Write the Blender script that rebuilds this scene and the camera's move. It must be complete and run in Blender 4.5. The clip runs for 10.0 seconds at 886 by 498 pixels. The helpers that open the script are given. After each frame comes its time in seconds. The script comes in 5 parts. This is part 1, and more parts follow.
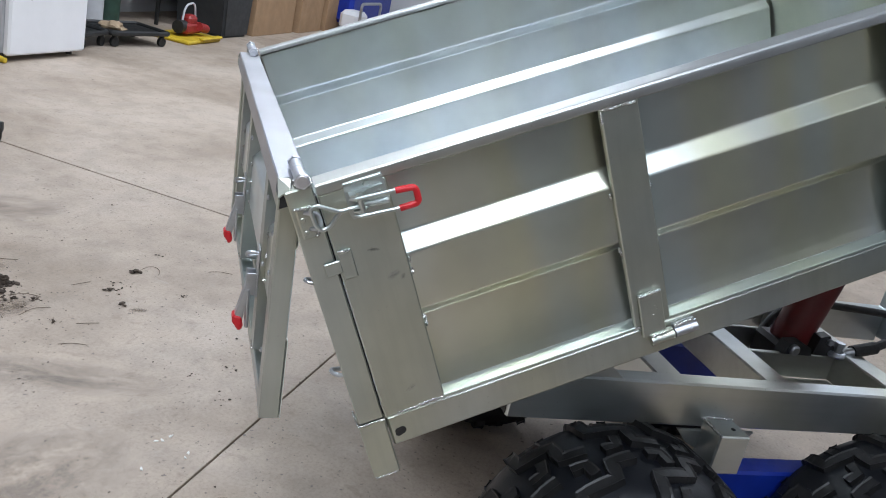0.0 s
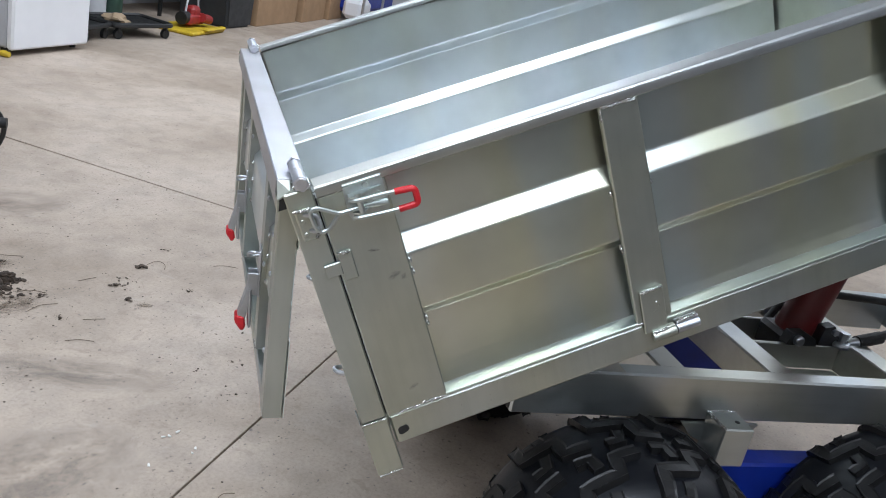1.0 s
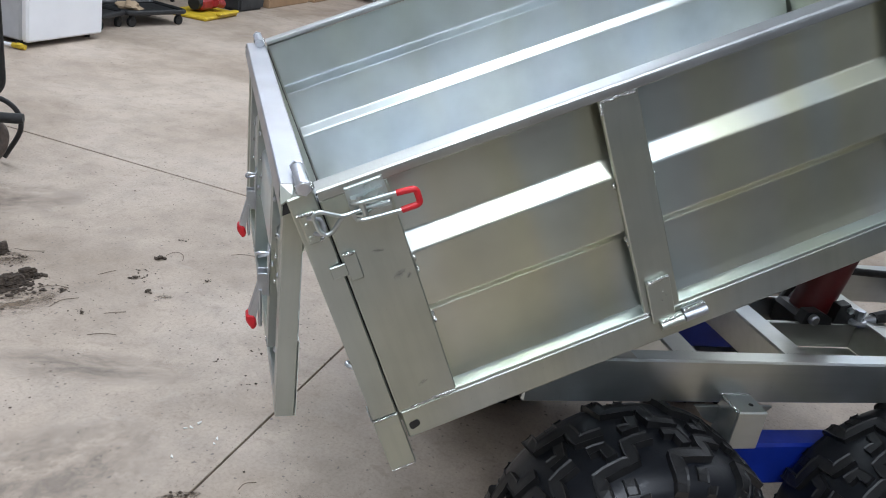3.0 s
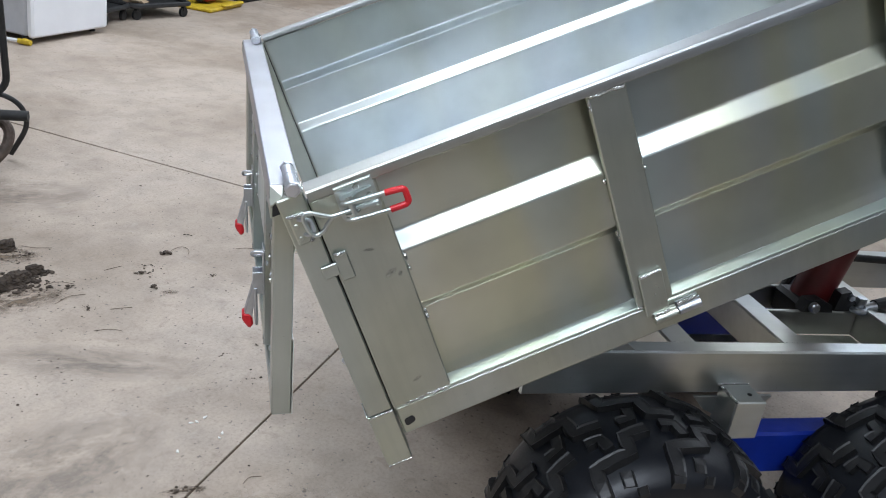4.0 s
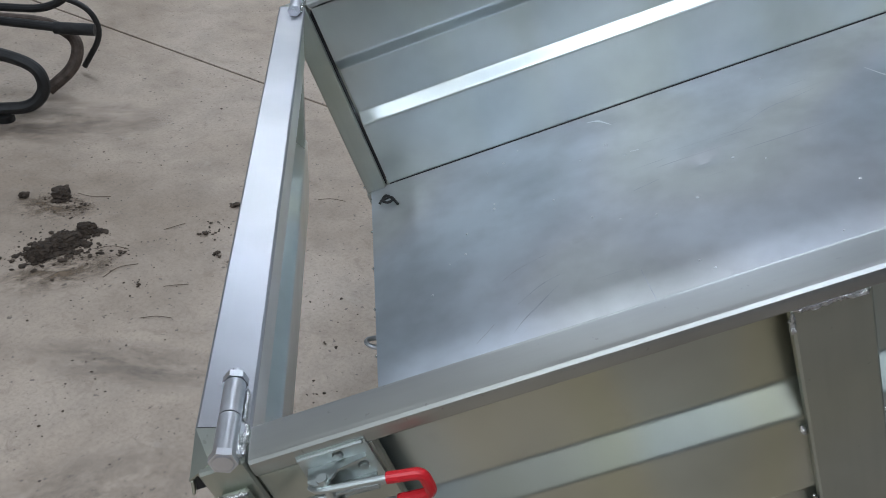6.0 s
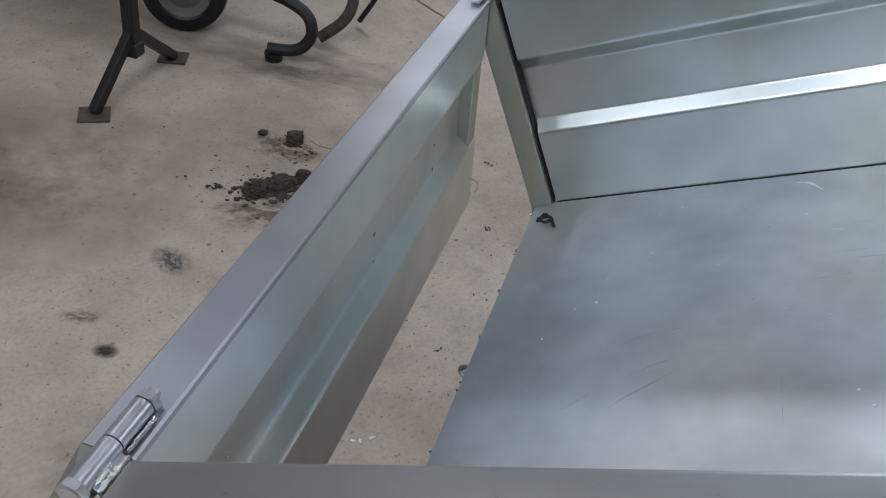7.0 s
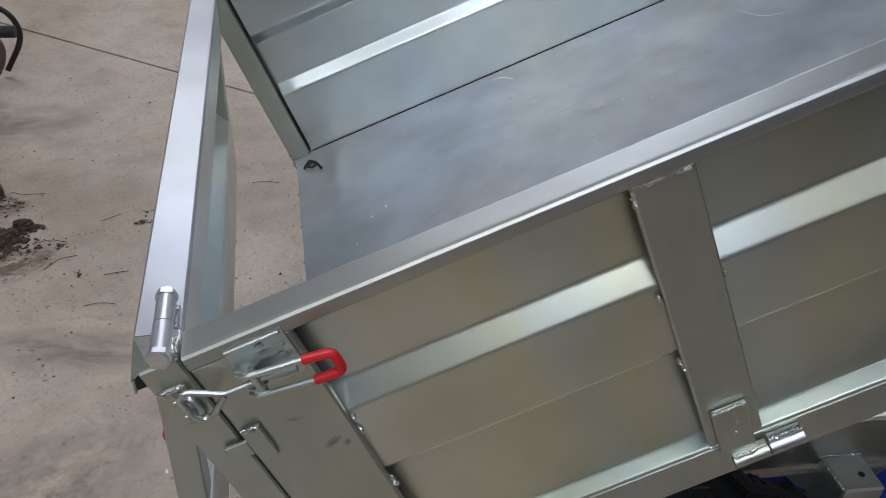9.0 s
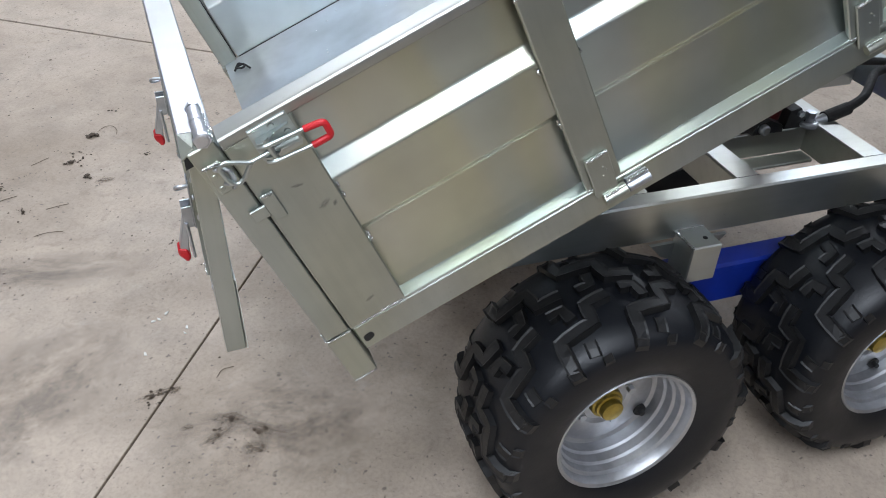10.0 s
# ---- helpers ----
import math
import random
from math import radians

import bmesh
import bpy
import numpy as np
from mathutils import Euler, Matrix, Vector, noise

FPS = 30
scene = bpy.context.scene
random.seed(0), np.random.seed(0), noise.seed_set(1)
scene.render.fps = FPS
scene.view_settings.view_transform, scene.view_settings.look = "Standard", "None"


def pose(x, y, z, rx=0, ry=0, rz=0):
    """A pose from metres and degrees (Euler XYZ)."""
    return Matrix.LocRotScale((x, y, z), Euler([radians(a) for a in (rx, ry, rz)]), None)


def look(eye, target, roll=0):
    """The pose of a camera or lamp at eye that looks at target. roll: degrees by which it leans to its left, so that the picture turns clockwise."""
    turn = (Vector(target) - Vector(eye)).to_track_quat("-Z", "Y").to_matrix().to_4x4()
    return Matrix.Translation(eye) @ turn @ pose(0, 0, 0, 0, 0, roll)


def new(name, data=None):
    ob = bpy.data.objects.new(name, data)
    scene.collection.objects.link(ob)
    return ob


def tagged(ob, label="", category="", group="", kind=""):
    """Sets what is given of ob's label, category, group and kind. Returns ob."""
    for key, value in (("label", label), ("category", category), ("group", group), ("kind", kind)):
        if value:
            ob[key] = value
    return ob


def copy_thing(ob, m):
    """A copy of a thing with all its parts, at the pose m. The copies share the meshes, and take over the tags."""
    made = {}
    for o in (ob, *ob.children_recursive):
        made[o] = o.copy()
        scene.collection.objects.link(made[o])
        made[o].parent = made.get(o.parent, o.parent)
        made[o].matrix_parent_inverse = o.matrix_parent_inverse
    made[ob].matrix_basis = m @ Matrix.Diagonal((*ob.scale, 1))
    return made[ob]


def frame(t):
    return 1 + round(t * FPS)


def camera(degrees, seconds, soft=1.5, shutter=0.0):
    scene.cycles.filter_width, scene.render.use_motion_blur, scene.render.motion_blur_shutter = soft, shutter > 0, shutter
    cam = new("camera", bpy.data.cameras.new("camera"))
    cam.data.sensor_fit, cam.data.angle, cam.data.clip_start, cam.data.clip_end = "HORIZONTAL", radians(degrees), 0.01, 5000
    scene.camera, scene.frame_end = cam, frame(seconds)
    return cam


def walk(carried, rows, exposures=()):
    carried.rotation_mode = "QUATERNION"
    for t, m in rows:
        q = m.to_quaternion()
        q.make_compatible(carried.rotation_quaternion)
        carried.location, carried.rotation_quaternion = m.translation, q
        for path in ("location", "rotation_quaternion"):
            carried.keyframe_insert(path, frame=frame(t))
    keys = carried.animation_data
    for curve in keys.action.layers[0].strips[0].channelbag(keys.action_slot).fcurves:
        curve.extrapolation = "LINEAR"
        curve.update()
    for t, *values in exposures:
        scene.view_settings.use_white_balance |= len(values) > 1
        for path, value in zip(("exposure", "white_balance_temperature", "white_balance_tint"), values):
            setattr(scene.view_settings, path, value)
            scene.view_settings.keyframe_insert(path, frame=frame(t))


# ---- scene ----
# The camera's path: seconds, eye, target, roll
PATH = [
    (0, (-0.2033, -1.0956, 1.3343), (0.4327, 0.6860, 0.6851), 13.09),
    (0.5, (-0.1971, -1.0904, 1.3432), (0.4322, 0.6878, 0.6784), 12.73),
    (1, (-0.1960, -1.0911, 1.3531), (0.4276, 0.6831, 0.6726), 12.37),
    (1.5, (-0.1921, -1.0892, 1.3602), (0.4225, 0.6821, 0.6639), 12.14),
    (2, (-0.1898, -1.0922, 1.3609), (0.4184, 0.6792, 0.6592), 12.26),
    (2.5, (-0.1825, -1.0894, 1.3755), (0.4152, 0.6772, 0.6532), 11.47),
    (4, (-0.1504, -1.0960, 1.4133), (0.4050, 0.6612, 0.6362), 9.26),
    (4.5, (-0.1295, -1.0734, 1.4321), (0.4132, 0.6794, 0.6363), 10.60),
    (5, (-0.1664, -0.9197, 1.4680), (0.3779, 0.8013, 0.6066), 11.06),
    (5.2, (-0.1557, -0.8337, 1.4728), (0.3852, 0.8627, 0.5620), 11.43),
    (6.3, (0.1218, -0.3553, 1.5183), (0.2304, 1.2772, 0.3680), 7.89),
    (6.5, (0.1638, -0.3163, 1.5085), (0.1535, 1.3088, 0.3429), 8.96),
    (7, (0.2520, -0.2818, 1.5034), (-0.0791, 1.2705, 0.2866), 9.11),
    (7.5, (0.2765, -0.3006, 1.5087), (-0.0945, 1.2314, 0.2776), 8.70),
    (8, (0.2672, -0.3408, 1.5294), (-0.1032, 1.1923, 0.2996), 8.65),
    (8.2, (0.2396, -0.3648, 1.5329), (-0.0140, 1.2088, 0.3248), 10.90),
    (8.5, (0.1535, -0.4207, 1.5285), (0.2886, 1.2139, 0.3705), 11.00),
    (8.8, (0.0761, -0.5105, 1.5157), (0.4149, 1.1109, 0.3947), 9.91),
    (9, (0.0701, -0.5879, 1.5159), (0.4599, 1.0252, 0.3996), 6.10),
    (9.2, (0.0401, -0.6699, 1.5164), (0.4815, 0.9261, 0.3947), 6.36),
    (9.5, (-0.0189, -0.8044, 1.5070), (0.4829, 0.7654, 0.3739), 8.40),
    (10, (-0.0993, -0.9646, 1.5336), (0.5205, 0.5332, 0.3620), 3.85),
]
cam = camera(53.65, 10.0, soft=1.0)
walk(cam, [(t, look(eye, target, roll)) for t, eye, target, roll in PATH],
     exposures=[(0, -0.11, 6320, 10), (5.2, -0.11, 6320, 9), (6.3, -0.95, 6200, 8), (6.5, -0.95, 6220, 9), (7.0, -0.93, 6450, 12), (7.5, -0.72, 6520, 15), (8.2, -0.72, 6600, 15), (8.5, -0.77, 6550, 13), (9.0, -0.88, 6550, 12), (9.5, -0.48, 6650, 11), (10, -0.11, 6420, 10)])

# ---- world and lamps ----
ROOM = math.radians(58)          # the workshop's long axis against the trailer's
world = bpy.data.worlds.new("workshop_air")
scene.world = world
world.use_nodes = True
world.node_tree.nodes["Background"].inputs[0].default_value = (0.75, 0.85, 1.0, 1)
world.node_tree.nodes["Background"].inputs[1].default_value = 0.02


def room(u, v, z=0.0):
    """A place in the workshop: u along the back wall, v towards it."""
    return Vector((u * math.cos(ROOM) - v * math.sin(ROOM), u * math.sin(ROOM) + v * math.cos(ROOM), z))


CEIL = 3.9
# strip lights: place along and across the workshop, watts, length, turn
LAMPS = [(-0.75, -0.15, 112, 3.4, 0), (-2.55, -1.45, 74, 2.3, 0), (-2.5, 1.15, 72, 2.4, 0), (0.7, 3.3, 14, 2.4, 90), (3.6, 2.7, 125, 2.6, 90), (6.4, 2.2, 92, 2.4, 90), (9.2, 2.2, 62, 2.4, 90), (5.2, -2.4, 105, 2.4, 90)]


def strip_lamps():
    for u, v, watts, length, turn in LAMPS:
        data = bpy.data.lights.new("strip_light", "AREA")
        data.shape, data.size, data.size_y, data.energy = "RECTANGLE", length, 0.34, watts
        data.color = (0.862, 0.935, 1.045)
        ob = new("strip_light_lamp", data)
        ob.matrix_world = Matrix.Translation(room(u, v, CEIL - 0.20)) @ pose(0, 0, 0, 0, 0, 58 + turn)


strip_lamps()

# broad low fill lamp, added at the unseen end of the room
data = bpy.data.lights.new("low_fill", "AREA")
data.shape, data.size, data.size_y, data.energy, data.color = "RECTANGLE", 3.4, 3.0, 28.0, (0.86, 0.93, 1.0)
fill_lamp = new("low_fill", data)
fill_lamp.matrix_world = look(room(11.1, -1.5, 1.7), room(0, -0.5, 1.2))


# ---- materials ----
class Nodes:
    """A node material and short ways to build it."""

    def __init__(self, name, color=(0.5, 0.5, 0.5), rough=0.5, metal=0.0):
        self.mat = bpy.data.materials.new(name)
        self.mat.use_nodes = True
        self.tree = self.mat.node_tree
        self.bsdf = self.tree.nodes["Principled BSDF"]
        self.put(self.bsdf, "Base Color", (*color, 1))
        self.put(self.bsdf, "Roughness", rough)
        self.put(self.bsdf, "Metallic", metal)
        self.coords = self.tree.nodes.new("ShaderNodeTexCoord").outputs["Object"]

    def put(self, node, name, value):
        if isinstance(value, bpy.types.NodeSocket):
            self.tree.links.new(value, node.inputs[name])
        else:
            node.inputs[name].default_value = value

    def noise(self, scale, detail=4.0, rough=0.55, stretch=(1, 1, 1), distort=0.0):
        at = self.coords
        if stretch != (1, 1, 1):
            m = self.tree.nodes.new("ShaderNodeMapping")
            m.inputs["Scale"].default_value = stretch
            self.tree.links.new(at, m.inputs["Vector"])
            at = m.outputs["Vector"]
        n = self.tree.nodes.new("ShaderNodeTexNoise")
        self.tree.links.new(at, n.inputs["Vector"])
        n.inputs["Scale"].default_value, n.inputs["Detail"].default_value = scale, detail
        n.inputs["Roughness"].default_value, n.inputs["Distortion"].default_value = rough, distort
        return n.outputs["Fac"]

    def ramp(self, fac, stops, soft=False):
        r = self.tree.nodes.new("ShaderNodeValToRGB")
        if soft:
            r.color_ramp.interpolation = "B_SPLINE"
        self.tree.links.new(fac, r.inputs["Fac"])
        e = r.color_ramp.elements
        while len(e) < len(stops):
            e.new(0.5)
        for el, (p, c) in zip(e, stops):
            el.position = p
            el.color = (*c, 1) if isinstance(c, tuple) else (c, c, c, 1)
        return r.outputs["Color"]

    def mix(self, fac, a, b, how="MIX"):
        m = self.tree.nodes.new("ShaderNodeMixRGB")
        m.blend_type = how
        for name, value in (("Fac", fac), ("Color1", a), ("Color2", b)):
            self.put(m, name, (*value, 1) if isinstance(value, tuple) else value)
        return m.outputs["Color"]

    def bump(self, height, strength=0.2, distance=0.01, over=None):
        b = self.tree.nodes.new("ShaderNodeBump")
        b.inputs["Strength"].default_value, b.inputs["Distance"].default_value = strength, distance
        self.tree.links.new(height, b.inputs["Height"])
        if over is not None:
            self.tree.links.new(over, b.inputs["Normal"])
        self.tree.links.new(b.outputs["Normal"], self.bsdf.inputs["Normal"])
        return b.outputs["Normal"]


def galvanised(name, color, rough, wave=0.02, streak=(1, 1, 1), passive=0.6, scratched=0.0, brushed=None):
    """Zinc-coated steel: faint cloudy tint, patchy gloss, scuffs and slight waviness."""
    n = Nodes(name, color, rough, 0.90)
    cloud = n.noise(7.0, 3, 0.5)
    tint = n.ramp(cloud, [(0.30, tuple(0.86 * c for c in color)), (0.55, color), (0.75, tuple(min(1, 1.08 * c) for c in color))])
    scuff = n.ramp(n.noise(24.0, 4, 0.55), [(0.66, 0.0), (0.84, 0.6)])
    tint = n.mix(scuff, tint, tuple(0.88 * c for c in color))
    if brushed:
        grain = n.ramp(n.noise(60.0, 4, 0.6, brushed), [(0.30, 0.95), (0.50, 1.0), (0.72, 1.03)])
        tint = n.mix(1.0, tint, grain, "MULTIPLY")
        nick = n.ramp(n.noise(130.0, 3, 0.5), [(0.70, 0.0), (0.76, 0.55)])
        tint = n.mix(nick, tint, tuple(0.62 * c for c in color))
    # thin passivation colours: yellow-green, blue and rose clouds
    hue = n.ramp(n.noise(2.2, 1, 0.4, streak), [(0.28, (0.82, 0.98, 1.12)), (0.42, (0.95, 1.01, 1.01)), (0.53, (1.11, 1.06, 0.70)), (0.62, (0.86, 1.06, 1.0)), (0.74, (1.16, 0.92, 0.98))], True)
    tint = n.mix(passive, tint, n.mix(1.0, tint, hue, "MULTIPLY"))
    if scratched:
        for scale, low, high in ((2.6, 0.86, 1.09), (11.0, 0.86, 1.07)):
            tint = n.mix(1.0, tint, n.ramp(n.noise(scale, 4, 0.6), [(0.32, low), (0.68, high)], True), "MULTIPLY")
        for turn, freq in ((0.5, 1.0), (-0.9, 1.3)):
            m = n.tree.nodes.new("ShaderNodeMapping")
            m.inputs["Rotation"].default_value = (0, 0, turn)
            m.inputs["Scale"].default_value = (1.5 * freq, 70 * freq, 1)
            n.tree.links.new(n.coords, m.inputs["Vector"])
            t = n.tree.nodes.new("ShaderNodeTexNoise")
            n.tree.links.new(m.outputs["Vector"], t.inputs["Vector"])
            t.inputs["Scale"].default_value, t.inputs["Detail"].default_value, t.inputs["Distortion"].default_value = 1.6, 3.0, 0.5
            line = n.ramp(t.outputs["Fac"], [(0.70, 0.0), (0.74, scratched)])
            area = n.ramp(n.noise(2.3 * freq, 3, 0.5), [(0.50, 0.0), (0.62, 1.0)])
            tint = n.mix(n.mix(1.0, line, area, "MULTIPLY"), tint, tuple(0.72 * c for c in color))
    n.put(n.bsdf, "Base Color", tint)
    gloss = n.ramp(n.noise(5.0, 3, 0.5), [(0.25, rough * 0.94), (0.75, rough * 1.10)])
    n.put(n.bsdf, "Roughness", gloss)
    n.bump(n.noise(2.6, 2, 0.4), wave, 0.05)
    return n.mat


GALV_SHEET = galvanised("galvanised_sheet", (0.56, 0.572, 0.545), 0.30, 0.03, (2.2, 1, 0.35), passive=1.0)
GALV_GATE = galvanised("galvanised_gate_sheet", (0.76, 0.775, 0.78), 0.30, 0.02, passive=0.55)
GALV_INNER = galvanised("galvanised_sheet_inside", (0.52, 0.558, 0.56), 0.30, 0.02, (2.2, 1, 0.35), passive=0.25)
GALV_FLOOR = galvanised("galvanised_floor_sheet", (0.665, 0.68, 0.735), 0.55, 0.03, passive=0.4, scratched=0.8)
GALV_FRAME = galvanised("galvanised_tube", (0.43, 0.45, 0.435), 0.35, 0.02, brushed=(1, 1, 0.07))
GALV_RIM = galvanised("galvanised_rim_rail", (0.405, 0.41, 0.415), 0.38, 0.02, (0.25, 1, 1), brushed=(0.06, 1, 1))
GALV_TOP = galvanised("galvanised_gate_rail", (0.45, 0.455, 0.495), 0.36, 0.015, passive=0.3)
GALV_FLANGE = galvanised("galvanised_flange", (0.50, 0.545, 0.53), 0.33, 0.02, passive=0.5)
GALV_DARK = galvanised("galvanised_chassis_tube", (0.52, 0.53, 0.535), 0.30, 0.02, brushed=(0.08, 1, 1))


def plain(name, color, rough, metal=0.0, spread=0.25, scale=20.0, bump=0.05):
    n = Nodes(name, color, rough, metal)
    n.put(n.bsdf, "Base Color", n.ramp(n.noise(scale, 5, 0.6), [(0.3, tuple(c * (1 - spread) for c in color)), (0.7, tuple(min(1, c * (1 + spread)) for c in color))]))
    n.put(n.bsdf, "Roughness", n.ramp(n.noise(scale * 2.3, 4, 0.6), [(0.3, rough * 0.85), (0.7, min(1, rough * 1.2))]))
    if bump:
        n.bump(n.noise(scale * 9, 4, 0.6), bump, 0.004)
    return n.mat


ZINC = plain("bright_zinc", (0.52, 0.545, 0.58), 0.36, 1.0, 0.10, 40, 0.0)
LATCH_ZINC = plain("dull_latch_zinc", (0.50, 0.54, 0.525), 0.35, 1.0, 0.05, 25, 0.0)
HINGE_ZINC = plain("polished_hinge_zinc", (0.66, 0.68, 0.72), 0.33, 1.0, 0.08, 40, 0.0)
WELD = plain("weld_bead", (0.60, 0.61, 0.60), 0.20, 1.0, 0.2, 150, 0.4)
RED_GRIP = plain("red_vinyl_grip", (0.50, 0.010, 0.017), 0.38, 0, 0.12, 60)
RED_PAINT = plain("red_paint", (0.10, 0.008, 0.008), 0.35, 0, 0.2, 14)
BLUE_PAINT = plain("blue_paint", (0.008, 0.03, 0.30), 0.38, 0, 0.15, 14)
BLACK_PAINT = plain("black_paint", (0.012, 0.012, 0.012), 0.48, 0, 0.4, 22)
# real rubber, and the black that paints shade in gaps and hollows
RUBBER_AND_SHADE = plain("black_rubber_and_shade", (0.012, 0.012, 0.012), 0.6, 0, 0.4, 30)
RUSTY = plain("rusted_plate", (0.10, 0.075, 0.06), 0.65, 0.3, 0.4, 30, 0.3)
BRASS = plain("yellow_passivated_steel", (0.42, 0.32, 0.08), 0.32, 1.0, 0.2, 50)
RIM_STEEL = plain("silver_wheel_steel", (0.50, 0.51, 0.53), 0.44, 1.0, 0.12, 30, 0.1)
WHITE_ENAMEL = plain("white_enamel", (0.80, 0.81, 0.83), 0.35, 0, 0.03, 4)
GREY_ENAMEL = plain("grey_enamel", (0.50, 0.51, 0.53), 0.45, 0, 0.1, 6)
CARDBOARD = plain("cardboard", (0.36, 0.23, 0.13), 0.85, 0, 0.12, 7)
YELLOW_PLASTIC = plain("yellow_plastic", (0.55, 0.38, 0.02), 0.5, 0, 0.2, 12)
BIN_PLASTIC = plain("black_bin_plastic", (0.025, 0.027, 0.03), 0.5, 0, 0.2, 9)
GREEN_PAINT = plain("dark_green_paint", (0.02, 0.05, 0.035), 0.5, 0, 0.3, 12)
SOIL = plain("dry_soil", (0.050, 0.035, 0.024), 0.95, 0, 0.5, 60, 0.6)
MUD = plain("dried_mud", (0.070, 0.050, 0.035), 0.95, 0, 0.5, 60, 0.6)
# tone of the unseen front wall, chosen to darken what the sheets mirror
REFLECTED_DARK = plain("dark_reflected_wall", (0.075, 0.076, 0.08), 0.9, 0, 0.15, 3, 0.0)
WALL_PAINT = plain("wall_lining", (0.60, 0.61, 0.62), 0.7, 0, 0.06, 3)
CEILING_PAINT = plain("ceiling_lining", (0.42, 0.42, 0.42), 0.7, 0, 0.05, 3)
# grey of the added reflector bands on the unseen front wall
REFLECTED_GREY = plain("grey_reflected_band", (0.19, 0.19, 0.20), 0.9, 0, 0.08, 3, 0.0)
STRAW = plain("dry_straw", (0.12, 0.085, 0.055), 0.9, 0, 0.3, 30)
WOOD = plain("raw_board", (0.33, 0.24, 0.15), 0.8, 0, 0.25, 14)
CHIP = plain("white_chip", (0.75, 0.74, 0.70), 0.8, 0, 0.1, 40)


def tyre_rubber():
    n = Nodes("tyre_rubber", (0.010, 0.011, 0.013), 0.42)
    dust = n.ramp(n.noise(9, 6, 0.65), [(0.45, 0.0), (0.78, 0.5)])
    n.put(n.bsdf, "Base Color", n.mix(dust, (0.0025, 0.0035, 0.006), (0.006, 0.007, 0.009)))
    n.put(n.bsdf, "Specular IOR Level", 0.45)
    n.put(n.bsdf, "Roughness", n.ramp(n.noise(16, 5, 0.6), [(0.3, 0.34), (0.7, 0.5)]))
    n.bump(n.noise(160, 4, 0.6), 0.12, 0.003)
    return n.mat


TYRE = tyre_rubber()
TREAD = plain("tread_rubber", (0.0075, 0.0075, 0.008), 0.46, 0, 0.5, 14, 0.10)


def concrete():
    n = Nodes("worn_concrete", (0.36, 0.32, 0.28), 0.62)
    broad = n.ramp(n.noise(0.9, 5, 0.6, (1, 1, 1), 0.4), [(0.30, (0.295, 0.232, 0.174)), (0.50, (0.428, 0.350, 0.278)), (0.72, (0.500, 0.420, 0.344))])
    mottle = n.ramp(n.noise(6.5, 6, 0.62, (1, 1, 1), 0.3), [(0.35, 0.86), (0.55, 1.0), (0.75, 1.05)])
    col = n.mix(1.0, broad, mottle, "MULTIPLY")
    grain = n.ramp(n.noise(95, 5, 0.75), [(0.30, 0.80), (0.50, 1.0), (0.70, 1.10)])
    col = n.mix(1.0, col, grain, "MULTIPLY")
    stain = n.ramp(n.noise(2.1, 6, 0.70, (1, 1, 1), 0.5), [(0.58, 0.0), (0.85, 0.32)])
    col = n.mix(stain, col, (0.15, 0.115, 0.09))
    soot = n.ramp(n.noise(3.6, 5, 0.7, (1, 1, 1), 0.6), [(0.66, 0.0), (0.84, 0.18)])
    col = n.mix(soot, col, (0.12, 0.105, 0.095))
    scuff = n.ramp(n.noise(16, 6, 0.75, (1, 1, 1), 0.8), [(0.55, 0.0), (0.68, 0.42)])
    col = n.mix(scuff, col, (0.215, 0.165, 0.125))
    pale = n.ramp(n.noise(9, 5, 0.7, (1, 1, 1), 0.5), [(0.60, 0.0), (0.78, 0.28)])
    col = n.mix(pale, col, (0.56, 0.50, 0.44))
    flecks = n.ramp(n.noise(28, 3, 0.6), [(0.68, 0.0), (0.73, 0.80)])
    col = n.mix(flecks, col, (0.10, 0.08, 0.065))
    pits = n.ramp(n.noise(60, 3, 0.5), [(0.65, 0.0), (0.71, 0.8)])
    col = n.mix(pits, col, (0.14, 0.115, 0.10))
    n.put(n.bsdf, "Base Color", col)
    n.put(n.bsdf, "Roughness", n.ramp(n.noise(4.0, 5, 0.6), [(0.3, 0.48), (0.7, 0.72)]))
    first = n.bump(n.noise(14, 5, 0.6), 0.08, 0.01)
    n.bump(n.noise(240, 3, 0.6), 0.10, 0.002, first)
    return n.mat


CONCRETE = concrete()
JOINT = plain("joint_dirt", (0.020, 0.017, 0.014), 0.95, 0, 0.4, 40, 0.3)


def stain_film(name, color, low, high, scale):
    """A soft-edged stain: its outline is broken up by noise and fades to nothing."""
    n = Nodes(name, color, 0.8)
    d = n.tree.nodes.new("ShaderNodeVectorMath")
    d.operation = "LENGTH"
    n.tree.links.new(n.coords, d.inputs[0])
    ring = n.ramp(d.outputs["Value"], [(0.25, 1.0), (1.0, 0.0)])
    broken = n.ramp(n.noise(scale, 6, 0.7), [(low, 0.0), (high, 1.0)])
    n.put(n.bsdf, "Alpha", n.mix(1.0, ring, broken, "MULTIPLY"))
    return n.mat


# ---- building helpers ----
def part(name, bm, material, parent=None, label="", m=None, smooth=True, sharp=24):
    """One bmesh as one object under a thing or a part."""
    me = bpy.data.meshes.new(name)
    bmesh.ops.recalc_face_normals(bm, faces=bm.faces[:])
    if smooth:
        for f in bm.faces:
            f.smooth = True
        limit = math.radians(sharp)
        for e in bm.edges:
            e.smooth = len(e.link_faces) == 2 and e.calc_face_angle(0.0) < limit
    bm.to_mesh(me)
    bm.free()
    me.materials.append(material)
    ob = new(name, me)
    if parent is not None:
        ob.parent = parent
    if m is not None:
        ob.matrix_basis = m
    if label:
        ob["label"] = label
    return ob


